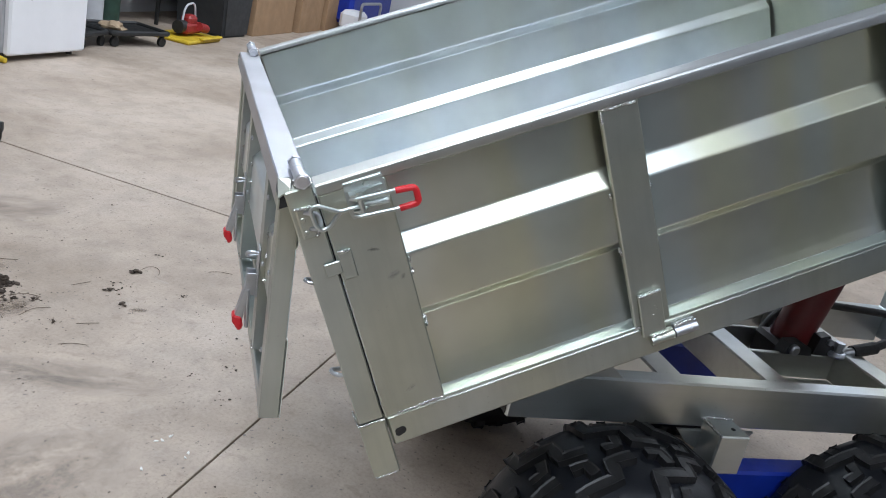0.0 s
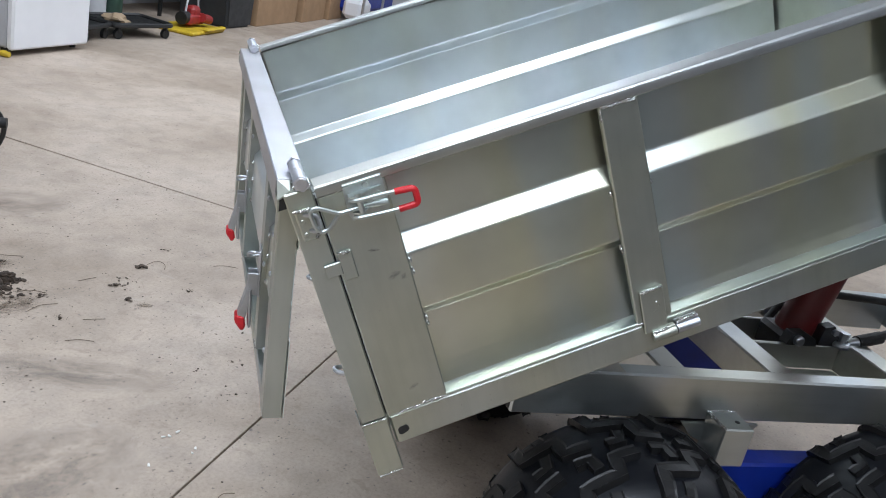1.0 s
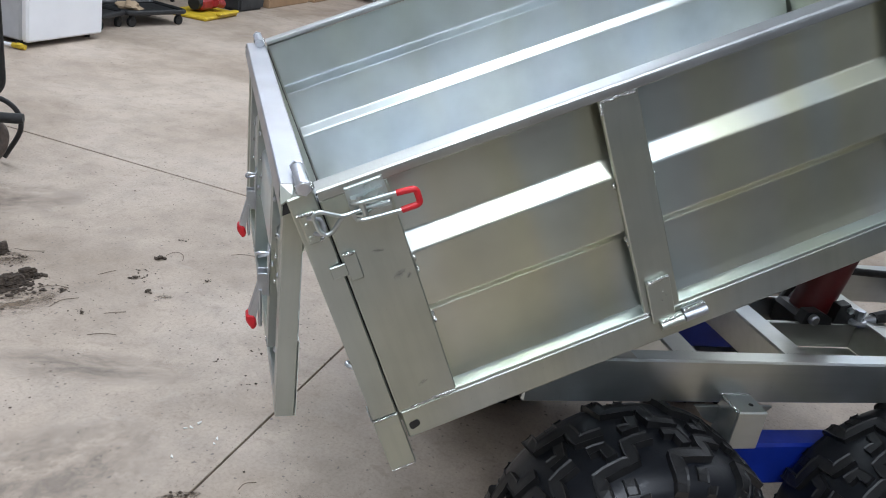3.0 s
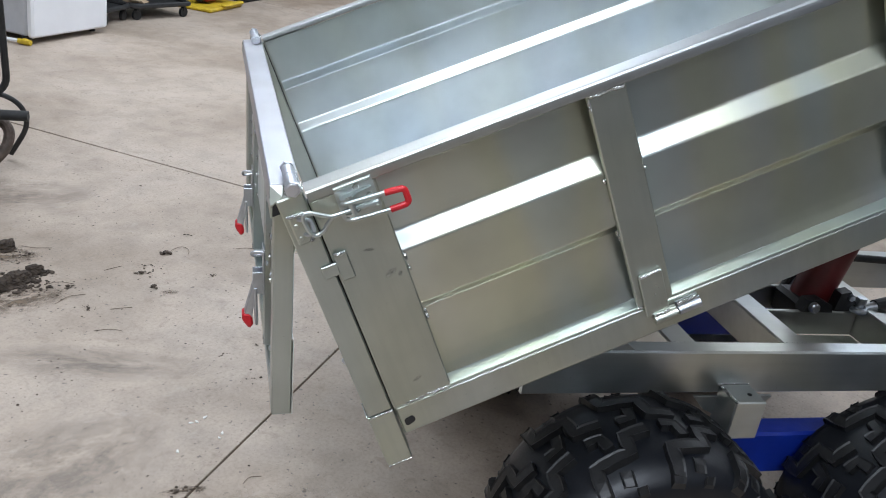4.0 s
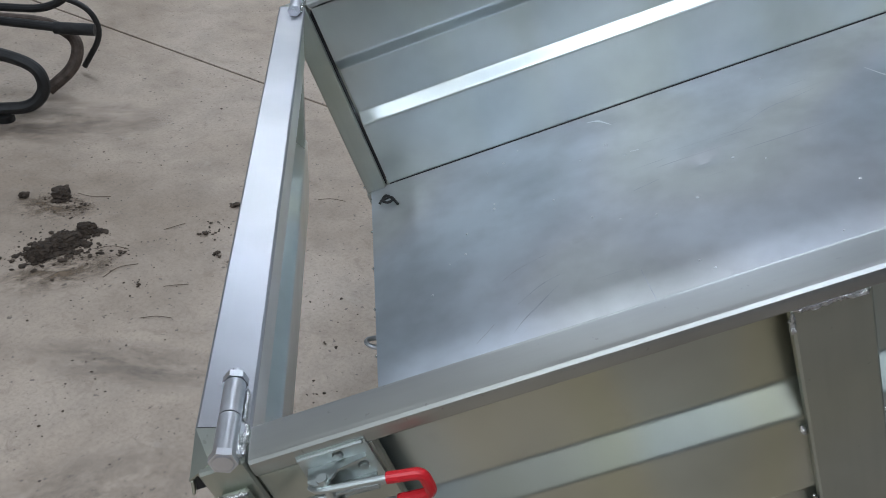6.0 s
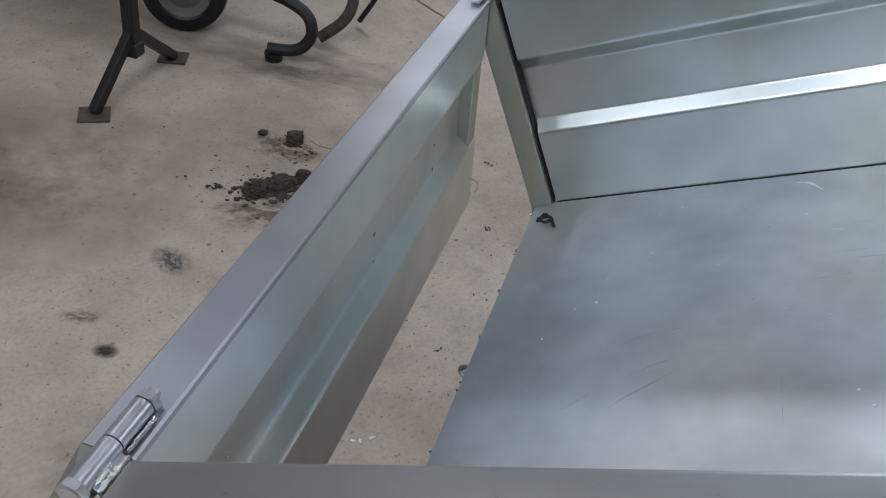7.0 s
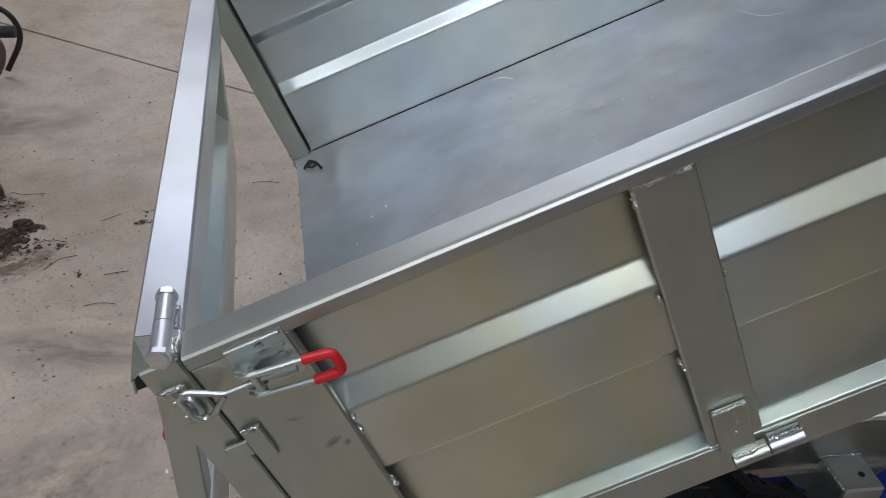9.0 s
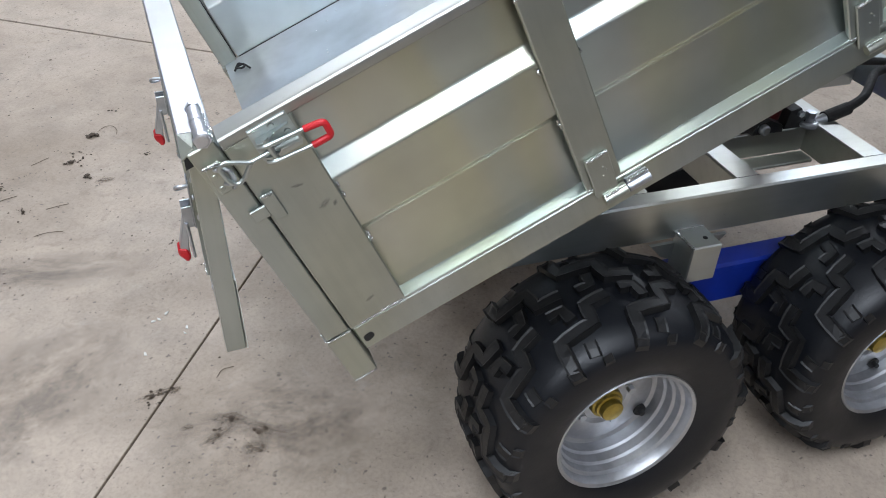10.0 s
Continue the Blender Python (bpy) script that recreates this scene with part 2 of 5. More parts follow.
def thing(name, label, category, at=None, group="", kind=""):
    ob = new(name)
    if at is not None:
        ob.matrix_basis = at
    return tagged(ob, label, category, group, kind)


def box(bm, x0, x1, y0, y1, z0, z1, bevel=0.0, m=None):
    made = bmesh.ops.create_cube(bm, size=1.0, matrix=Matrix.Translation(((x0 + x1) / 2, (y0 + y1) / 2, (z0 + z1) / 2)) @ Matrix.Diagonal((x1 - x0, y1 - y0, z1 - z0, 1)))
    vs = made["verts"]
    if bevel:
        es = list({e for v in vs for e in v.link_edges})
        got = bmesh.ops.bevel(bm, geom=es, offset=bevel, segments=1, affect="EDGES")
        vs = list({v for f in got["faces"] for v in f.verts} | {v for v in vs if v.is_valid})
    if m is not None:
        bmesh.ops.transform(bm, matrix=m, verts=vs)
    return bm


def slab(x0, x1, y0, y1, z0, z1, bevel=0.0015, m=None):
    return box(bmesh.new(), x0, x1, y0, y1, z0, z1, bevel, m)


def prism(bm, outline, axis, a, b):
    """An outline of pairs drawn out along an axis (0, 1, 2) from a to b."""
    def put(p, s):
        c = list(p)
        c.insert(axis, s)
        return bm.verts.new(c)
    lo, hi = [put(p, a) for p in outline], [put(p, b) for p in outline]
    n = len(outline)
    for i in range(n):
        bm.faces.new((lo[i], lo[(i + 1) % n], hi[(i + 1) % n], hi[i]))
    bm.faces.new(lo[::-1])
    bm.faces.new(hi)
    return bm


def rod(bm, p, q, r, seg=12, r2=None):
    p, q = Vector(p), Vector(q)
    turn = (q - p).to_track_quat("Z", "Y").to_matrix().to_4x4()
    bmesh.ops.create_cone(bm, cap_ends=True, segments=seg, radius1=r, radius2=r if r2 is None else r2, depth=(q - p).length,
                          matrix=Matrix.Translation((p + q) / 2) @ turn)
    return bm


def pipe(bm, points, r, seg=10, closed=False):
    """A round bar along points; its corners are rounded by the points given."""
    pts = [Vector(p) for p in points]
    rings, n = [], len(pts)
    side = None
    for i, p in enumerate(pts):
        a = pts[(i - 1) % n] if closed or i else p
        b = pts[(i + 1) % n] if closed or i < n - 1 else p
        d = (b - a).normalized()
        if side is None:
            side = d.orthogonal().normalized()
        side = (side - d * side.dot(d)).normalized()
        up = d.cross(side)
        rings.append([bm.verts.new(p + r * (math.cos(k) * side + math.sin(k) * up)) for k in (math.tau * j / seg for j in range(seg))])
    for i in range(n if closed else n - 1):
        a, b = rings[i], rings[(i + 1) % n]
        for j in range(seg):
            bm.faces.new((a[j], a[(j + 1) % seg], b[(j + 1) % seg], b[j]))
    if not closed:
        bm.faces.new(rings[0][::-1])
        bm.faces.new(rings[-1])
    return bm


def rounded(points, r, steps=4, closed=False):
    """The points with their corners replaced by short arcs."""
    pts, out = [Vector(p) for p in points], []
    n = len(pts)
    for i, p in enumerate(pts):
        if not closed and i in (0, n - 1):
            out.append(p)
            continue
        a, b = pts[(i - 1) % n], pts[(i + 1) % n]
        p0 = p + (a - p).normalized() * min(r, (a - p).length * 0.45)
        p1 = p + (b - p).normalized() * min(r, (b - p).length * 0.45)
        for k in range(steps + 1):
            s = k / steps
            out.append(p0.lerp(p, s).lerp(p.lerp(p1, s), s))
    return out


def lathe(bm, profile, seg=48):
    """A profile of (radius, offset) turned round the y axis."""
    rings = []
    for r, o in profile:
        rings.append([bm.verts.new((r * math.cos(math.tau * k / seg), o, r * math.sin(math.tau * k / seg))) for k in range(seg)])
    for a, b in zip(rings, rings[1:]):
        for k in range(seg):
            bm.faces.new((a[k], a[(k + 1) % seg], b[(k + 1) % seg], b[k]))
    return bm


def folded(profile, r=0.004):
    """A profile with each fold rounded and held by close loops, so that the flats stay flat."""
    out = [Vector(profile[0])]
    for a, p, c in zip(profile, profile[1:], profile[2:]):
        a, p, c = Vector(a), Vector(p), Vector(c)
        k = min(r, (a - p).length * 0.4, (c - p).length * 0.4)
        p0, p1 = p + (a - p).normalized() * k, p + (c - p).normalized() * k
        out.append(p0 + (a - p).normalized() * k * 0.3)
        for i in range(4):
            s = i / 3
            out.append(p0.lerp(p, s).lerp(p.lerp(p1, s), s))
        out.append(p1 + (c - p).normalized() * k * 0.3)
    return [tuple(v) for v in out] + [tuple(profile[-1])]


def ribbon(bm, profile, x0, x1, thick, axis=0):
    """Folded sheet: a profile of pairs drawn along an axis, with thickness."""
    pts = [Vector(p) for p in profile]
    back = []
    for i, p in enumerate(pts):
        a, b = pts[max(i - 1, 0)], pts[min(i + 1, len(pts) - 1)]
        d = (b - a).normalized()
        back.append(p + Vector((-d.y, d.x)) * thick)
    def put(p, s):
        c = [p.x, p.y]
        c.insert(axis, s)
        return bm.verts.new(c)
    rows = [[put(p, s) for p in line] for s in (x0, x1) for line in (pts, back)]
    f0, k0, f1, k1 = rows
    for i in range(len(pts) - 1):
        bm.faces.new((f0[i], f0[i + 1], f1[i + 1], f1[i]))
        bm.faces.new((k0[i + 1], k0[i], k1[i], k1[i + 1]))
        bm.faces.new((f0[i + 1], f0[i], k0[i], k0[i + 1]))
        bm.faces.new((f1[i], f1[i + 1], k1[i + 1], k1[i]))
    bm.faces.new((f0[0], f1[0], k1[0], k0[0]))
    bm.faces.new((f1[-1], f0[-1], k0[-1], k1[-1]))
    return bm


def bead(bm, p, q, r, rng, step=0.5):
    """A weld bead: one lumpy run from p to q."""
    p, q = Vector(p), Vector(q)
    d = q - p
    n = max(3, int(d.length / (r * 0.55)))
    side = d.orthogonal().normalized()
    up = d.normalized().cross(side)
    rings = []
    for i in range(n + 1):
        f = i / n
        s = r * rng.uniform(0.72, 1.2) * (0.45 if i in (0, n) else 1.0)
        c = p.lerp(q, f) + (side * rng.uniform(-0.25, 0.25) + up * rng.uniform(-0.25, 0.25)) * r + d.normalized() * (r * (0.5 if i == n else -0.5 if i == 0 else 0.0))
        rings.append([bm.verts.new(c + s * rng.uniform(0.85, 1.15) * (math.cos(k) * side + math.sin(k) * up)) for k in (math.tau * j / 7 for j in range(7))])
    for a, b in zip(rings, rings[1:]):
        for j in range(7):
            bm.faces.new((a[j], a[(j + 1) % 7], b[(j + 1) % 7], b[j]))
    bm.faces.new(rings[0][::-1])
    bm.faces.new(rings[-1])
    return bm


def hexnut(bm, p, q, r):
    return rod(bm, p, q, r, 6)


def welds(parent, runs, far=False, r=0.002):
    """Weld beads, each one a part; runs of (from, to) or (from, to, radius)."""
    for run in runs:
        bm = bead(bmesh.new(), run[0], run[1], run[2] if len(run) > 2 else r, rng)
        if far:
            bm.transform(MIR)
        part("weld", bm, WELD, parent, "bright weld bead")

# ---- workshop ----
U0, U1, V0, V1 = -7.0, 11.4, -2.8, 5.0
ROOM_M = Matrix.Rotation(ROOM, 4, "Z")


def build_room():
    # slabs of the concrete floor, with open control joints between them
    cu, cv = 2.298, 0.450         # where two joints cross, along and across the slabs
    slab_m = Matrix.Rotation(math.radians(56.5), 4, "Z")
    us = [U0 - 0.8, cu - 4.6, cu, cu + 4.6, U1 + 0.8]
    vs = [V0 - 0.8, cv, V1 + 0.8]
    floor = tagged(part("floor", slab(U0 - 0.8, U1 + 0.8, V0 - 0.8, V1 + 0.8, -0.25, -0.012, 0), JOINT, None, "", slab_m), "dark grit in the joints under the concrete slabs", "floor", kind="structure")
    for u0, u1 in zip(us, us[1:]):
        for v0, v1 in zip(vs, vs[1:]):
            g, h = 0.006, 0.0028
            part("concrete_slab", slab(u0 + g, u1 - g, v0 + h, v1 - h, -0.12, 0.0, 0.0015), CONCRETE, floor, "worn tan concrete slab with stains")
    t = 0.2
    for name, u0, u1, v0, v1 in (("wall_back", U0, U1, V1, V1 + t), ("wall_front", U0, U1, V0 - t, V0), ("wall_left", U0 - t, U0, V0 - t, V1 + t)):
        tagged(part(name, slab(u0, u1, v0, v1, -0.05, CEIL, 0), REFLECTED_DARK if name == "wall_front" else WALL_PAINT, None, "", ROOM_M), "unseen front wall, dark to deepen reflections" if name == "wall_front" else "grey lined workshop wall", "wall", kind="structure")
    # low grey strip, an added reflector behind the camera
    tagged(part("baseboard", slab(U0 + 0.01, U1 - 0.01, V0, V0 + 0.02, 0.0, 0.30, 0), REFLECTED_GREY, None, "", ROOM_M), "unseen grey reflector strip along the front wall's foot", "baseboard", kind="structure")
    # grey and white bands over the dark front wall, added as unseen reflectors
    tagged(part("front_grey_reflector", slab(U0 + 0.01, U1 - 0.01, V0, V0 + 0.02, 1.22, 2.10, 0), REFLECTED_GREY, None, "", ROOM_M), "unseen grey reflector band on the front wall", "wall", kind="structure")
    tagged(part("front_white_reflector", slab(U0 + 0.01, U1 - 0.01, V0, V0 + 0.02, 2.105, CEIL - 0.01, 0), WHITE_ENAMEL, None, "", ROOM_M), "unseen white reflector band high on the front wall", "wall", kind="structure")
    # unseen end wall, its opening assumed behind the added fill lamp
    bm = bmesh.new()
    box(bm, U1, U1 + t, V0 - t, -2.6, -0.05, CEIL)
    box(bm, U1, U1 + t, 0.3, V1 + t, -0.05, CEIL)
    box(bm, U1, U1 + t, -2.6, 0.3, 3.3, CEIL)
    tagged(part("wall_open_side", bm, WALL_PAINT, None, "", ROOM_M), "unseen pale end wall with an assumed opening", "wall", kind="structure")
    tagged(part("ceiling", slab(U0 - t, U1 + t, V0 - t, V1 + t, CEIL, CEIL + 0.15, 0), CEILING_PAINT, None, "", ROOM_M), "pale lined workshop ceiling", "ceiling", kind="structure")
    tagged(part("ground", slab(U1 + t, U1 + 40, -30, 30, -0.3, -0.02, 0), CONCRETE, None, "", ROOM_M), "unseen concrete ground beyond the end wall", "ground", kind="structure")
    first = None
    for u, v, watts, length, turn in LAMPS:
        m = Matrix.Translation(room(u, v, CEIL)) @ pose(0, 0, 0, 0, 0, 58 + turn)
        if first is None:
            first = thing("ceiling_light", "white linear strip light under the ceiling", "light", m, "strip lights")
            bm = bmesh.new()
            prism(bm, [(-0.18, -0.17), (-0.07, -0.10), (0.07, -0.10), (0.18, -0.17)], 0, -1.22, 1.22)
            part("housing", bm, WHITE_ENAMEL, first)
            for x in (-0.9, 0.9):
                part("hanger", rod(bmesh.new(), (x, 0, -0.10), (x, 0, 0), 0.006, 6), ZINC, first)
        else:
            copy_thing(first, m)


build_room()

# ---- the trailer ----
TILT = math.radians(25.77)
PIVOT_BED, PIVOT = Vector((0.3575, 0, -0.4584)), Vector((0.5148, 0, 0.7440))
BED = Matrix.Translation(PIVOT) @ Matrix.Rotation(-TILT, 4, "Y") @ Matrix.Translation(-PIVOT_BED)
W = 1.045                       # outer width of the bed
LEN = 1.335                     # length of the drop sides
MIR = Matrix.Translation((0, W, 0)) @ Matrix.Diagonal((1, -1, 1, 1))
trailer = thing("dump_trailer", "galvanised steel tandem-wheel dump trailer with its bed raised", "trailer")
rng = random.Random(4)


def placed(bm, far):
    if far:
        bm.transform(MIR)
    return bm


SCRATCH = plain("scratched_zinc", (0.50, 0.52, 0.56), 0.55, 0.9, 0.15, 60, 0.0)
BRIGHT_SCRAPE = plain("scraped_zinc", (0.78, 0.80, 0.82), 0.38, 0.9, 0.1, 60, 0.0)
SMUDGE = stain_film("grease_smudge", (0.13, 0.13, 0.14), 0.35, 0.9, 2.2)
SHEET_PROFILE = [(0.0285, -0.012), (0.0285, -0.113), (0.0095, -0.138), (0.0095, -0.229), (0.0285, -0.248), (0.0285, -0.3795)]
# the outer sheet of the near side sweeps out to the flange at its foot
SWEPT_PROFILE = SHEET_PROFILE[:-1] + [(0.0285, -0.283), (0.0279, -0.301), (0.0267, -0.319), (0.0247, -0.337), (0.0217, -0.354), (0.0176, -0.3698)]


def side_panel(far):
    """A drop side: rim, lower flange, end plates and posts round a folded sheet."""
    bm = bmesh.new()
    ribbon(bm, folded([(0.004, -0.0145), (0.0, -0.0135), (0.0, 0.0), (0.036, 0.0), (0.036, -0.007)], 0.0045), 0.001, LEN, 0.0018)
    panel = part("side_panel", placed(bm, far), GALV_RIM, trailer, "folded galvanised rim of a hinged drop side", BED)
    sub = lambda name, bm, mat, label="": part(name, placed(bm, far), mat, panel, label)
    bm = bmesh.new()
    ribbon(bm, folded(SHEET_PROFILE if far else SWEPT_PROFILE, 0.0030), 0.004, LEN - 0.004, 0.0016)
    sub("sheet", bm, GALV_INNER if far else GALV_SHEET, "thin galvanised sheet folded into a raised band")
    bm = bmesh.new()
    ribbon(bm, folded([(0.0216, -0.3728), (0.0, -0.3772), (0.0, -0.3815)], 0.002), 0.001, LEN, 0.0018)
    sub("bottom_flange", bm, GALV_FLANGE)
    back = [(y - 0.0004, z) for y, z in SHEET_PROFILE]

    def stud(x0, x1, x2, x3):
        """A folded post from the rim to the flange, snug on the sheet."""
        bm = bmesh.new()
        ring = [(0.0, -0.0145), (0.0090, -0.0145), (0.0090, -0.3675), (0.0, -0.3815)]
        lo = [bm.verts.new((x0 + (x2 - x0) * (-z / 0.3815), y, z)) for y, z in ring]
        hi = [bm.verts.new((x1 + (x3 - x1) * (-z / 0.3815), y, z)) for y, z in ring]
        n = len(ring)
        for i in range(n):
            bm.faces.new((lo[i], lo[(i + 1) % n], hi[(i + 1) % n], hi[i]))
        bm.faces.new(lo[::-1])
        bm.faces.new(hi)
        bmesh.ops.bevel(bm, geom=[e for e in bm.edges if all(v.co.y < 0.001 for v in e.verts)], offset=0.002, segments=1, affect="EDGES")
        # inner web, set back from the folded edges
        web = [(0.0092, -0.016)] + [(y, max(min(z, -0.016), -0.3665)) for y, z in back] + [(0.0092, -0.3665)]
        lo = [bm.verts.new((x0 + 0.014 + (x2 - x0) * (-z / 0.3815), y, z)) for y, z in web]
        hi = [bm.verts.new((x1 - 0.014 + (x3 - x1) * (-z / 0.3815), y, z)) for y, z in web]
        for i in range(len(web)):
            k = (i + 1) % len(web)
            bm.faces.new((lo[i], lo[k], hi[k], hi[i]))
        return bm

    sub("end_plate", stud(0.0, 0.095, 0.0, 0.095), GALV_FRAME)
    sub("end_plate", stud(LEN - 0.095, LEN, LEN - 0.095, LEN), GALV_FRAME)
    for x in (0.406, 0.870):
        sub("post", stud(x, x + 0.058, x + 0.006, x + 0.066), GALV_FRAME)
    runs = [((x, 0.006, z), (x + 0.001, 0.006, z - 0.008), 0.0028) for x, z in ((0.0965, -0.142), (0.0965, -0.160), (0.0965, -0.238), (0.0965, -0.248), (0.405, -0.146), (0.407, -0.236), (0.41, -0.246), (0.468, -0.146), (0.468, -0.245), (0.869, -0.146))]
    runs += [((x0, 0.0, z), (x1, 0.0, z), 0.0018) for x0, x1, z in ((0.036, 0.052, -0.0155), (0.072, 0.085, -0.0150), (0.412, 0.420, -0.016), (0.44, 0.452, -0.0155), (0.02, 0.05, -0.3805), (0.068, 0.090, -0.380), (0.414, 0.425, -0.379), (0.885, 0.90, -0.016))]
    runs += [((x, 0.001, -0.0165), (x + 0.052, 0.001, -0.0175), 0.0030) for x in (0.409, 0.873)]
    runs += [((x, 0.000, -0.019), (x - 0.001, 0.000, -0.036), 0.0024) for x in (0.407, 0.871)]
    runs += [((x, 0.000, -0.3790), (x + 0.030, 0.000, -0.3800), 0.0024) for x in (0.412, 0.877, 0.055)]
    welds(panel, runs, far)
    if not far:
        # grease smudges on the plates
        for i, (x, z, rx, rz, turn) in enumerate(((0.070, -0.158, 0.012, 0.006, 25), (0.052, -0.112, 0.010, 0.003, -15), (0.082, -0.165, 0.006, 0.004, 60), (0.050, -0.345, 0.010, 0.004, 20))):
            bm = bmesh.new()
            prism(bm, [(math.cos(math.tau * k / 16), math.sin(math.tau * k / 16)) for k in range(16)], 2, 0.0, 1.0)
            m = pose(x, -0.0004, z, 90, 0, 0) @ pose(0, 0, 0, 0, 0, turn) @ Matrix.Diagonal((rx, rz, 0.0002, 1))
            part("smudge", bm, SMUDGE, panel, "dark grease smudge", m)
    return panel


for far in (False, True):
    side_panel(far)


def bed_parts():
    p = lambda name, bm, mat, label="", parent=trailer: part(name, bm, mat, parent, label, BED if parent is trailer else None)
    # tray floor, with shallow dents and creases
    bm = bmesh.new()
    nx, ny = 150, 112
    x0, x1, y0, y1, z = -0.033, LEN, 0.028, W - 0.033, -0.381
    dents = [(0.538, 0.748, 0.030, 0.016, -0.0035), (0.545, 0.775, 0.05, 0.02, 0.0015), (0.484, 0.44, 0.012, 0.035, -0.0025), (0.50, 0.41, 0.05, 0.012, 0.002), (0.41, 0.985, 0.05, 0.012, 0.0012), (0.73, 0.833, 0.03, 0.03, -0.002), (0.215, 0.52, 0.02, 0.06, -0.0008), (0.05, 0.90, 0.02, 0.09, 0.002), (0.91, 0.70, 0.04, 0.03, -0.003), (0.84, 0.62, 0.05, 0.03, 0.002)]
    def height(x, y):
        h = 2.1 * sum(a * math.exp(-((x - cx) / sx) ** 2 - ((y - cy) / sy) ** 2) for cx, cy, sx, sy, a in dents)
        h += 0.0010 * noise.noise((x * 3, y * 3, 0.3)) + 0.0005 * noise.noise((x * 8, y * 8, 2.3))
        edge = min(1, (x - x0) / 0.03, (y1 - y) / 0.05, (y - y0) / 0.05)
        return z + h * max(edge, 0)

    grid = []
    for i in range(nx + 1):
        col = []
        for j in range(ny + 1):
            x, y = x0 + (x1 - x0) * i / nx, y0 + (y1 - y0) * j / ny
            col.append(bm.verts.new((x, y, height(x, y))))
        grid.append(col)
    for i in range(nx):
        for j in range(ny):
            bm.faces.new((grid[i][j], grid[i + 1][j], grid[i + 1][j + 1], grid[i][j + 1]))
    got = bmesh.ops.extrude_face_region(bm, geom=bm.faces[:])
    bmesh.ops.translate(bm, vec=(0, 0, -0.0025), verts=[v for v in got["geom"] if isinstance(v, bmesh.types.BMVert)])
    tray = p("bed_floor", bm, GALV_FLOOR, "dented and scuffed galvanised bed floor")
    welds(tray, [((x0 - 0.001, y, -0.3805), (x0 - 0.001, y + 0.004, -0.3805), 0.0022) for y in [0.08 + 0.112 * k for k in range(9)]])
    # scratches drawn across the floor sheet, and scrape marks
    for pts, wide, mat in (([(0.173, 0.608), (0.202, 0.6275), (0.2505, 0.640)], 0.0022, SCRATCH), ([(0.1747, 0.487), (0.1943, 0.510), (0.2247, 0.5356), (0.2555, 0.560)], 0.0020, SCRATCH),
                           ([(0.119, 0.4885), (0.149, 0.5163)], 0.0016, SCRATCH), ([(0.19, 0.545), (0.225, 0.572), (0.262, 0.583)], 0.0012, SCRATCH), ([(0.414, 0.7285), (0.4594, 0.7373)], 0.0012, SCRATCH),
                           ([(0.3733, 0.534), (0.3755, 0.459)], 0.0012, SCRATCH), ([(0.395, 0.985), (0.417, 0.979), (0.4335, 0.953)], 0.0034, BRIGHT_SCRAPE), ([(0.44, 0.845), (0.455, 0.842)], 0.002, BRIGHT_SCRAPE),
                           ([(0.02, 0.31), (0.045, 0.36), (0.05, 0.40)], 0.0016, BRIGHT_SCRAPE), ([(0.60, 0.80), (0.68, 0.84), (0.76, 0.85)], 0.0014, SCRATCH), ([(0.85, 0.86), (0.87, 0.80), (0.92, 0.78)], 0.0030, BRIGHT_SCRAPE)):
        line = rounded([(*q, 0) for q in pts], 0.03, 5)
        bm = bmesh.new()
        left, right = [], []
        for i, q in enumerate(line):
            d = (line[min(i + 1, len(line) - 1)] - line[max(i - 1, 0)]).normalized()
            w = 1.5 * wide * (0.15 + 0.85 * math.sin(math.pi * (i + 0.3) / (len(line) - 0.4)))
            for row, s in ((left, w / 2), (right, -w / 2)):
                x, y = q.x - d.y * s, q.y + d.x * s
                row.append(bm.verts.new((x, y, height(x, y) + 0.0005)))
        for i in range(len(line) - 1):
            bm.faces.new((left[i], left[i + 1], right[i + 1], right[i]))
        part("scratch", bm, mat, tray, "fine scratch in the zinc")
    # weld spatter stuck on the floor sheet
    r = random.Random(8)
    spots = [(0.19, 0.81), (0.29, 0.777), (0.43, 0.84), (0.43, 0.65), (0.467, 0.49), (0.36, 0.33), (0.62, 0.70), (0.71, 0.58)]
    spots += [(r.uniform(0.0, 1.0), r.uniform(0.06, 0.98)) for _ in range(26)]
    for x, y in spots:
        bm = bmesh.new()
        s = r.uniform(0.0014, 0.0028)
        bmesh.ops.create_icosphere(bm, subdivisions=1, radius=s, matrix=Matrix.Translation((x, y, height(x, y) + 0.0003)) @ Matrix.Diagonal((1.2, 1, 0.8, 1)))
        part("weld_spatter", bm, BRIGHT_SCRAPE, tray)
    # thin black strips along both edges of the floor sheet
    for a in ((0.003, 0.028, 0.0), (0.0, W - 0.033, 0.003)):
        part("edge_strip", slab(0.006, LEN, a[1] - (0.006 if a[1] < 0.5 else 0.0), a[1] + (0.0 if a[1] < 0.5 else 0.003), -0.3815, -0.3796 if a[1] > 0.5 else -0.3775, 0.0005), RUBBER_AND_SHADE, tray, "black strip along the floor's edge")
    # rails under the floor
    for far in (False, True):
        rail = p("bed_side_rail", placed(slab(0.001, LEN, 0.0015, 0.050, -0.437, -0.3835, 0.003), far), GALV_FRAME)
        # black inlay paints the shaded inside of the rail's slot
        bm = bmesh.new()
        pts = [(0.008, -0.419), (0.008, -0.411), (0.011, -0.408), (0.022, -0.407), (0.025, -0.411), (0.025, -0.416), (0.022, -0.419), (0.012, -0.422)]
        prism(bm, pts, 1, 0.0005, 0.0020)
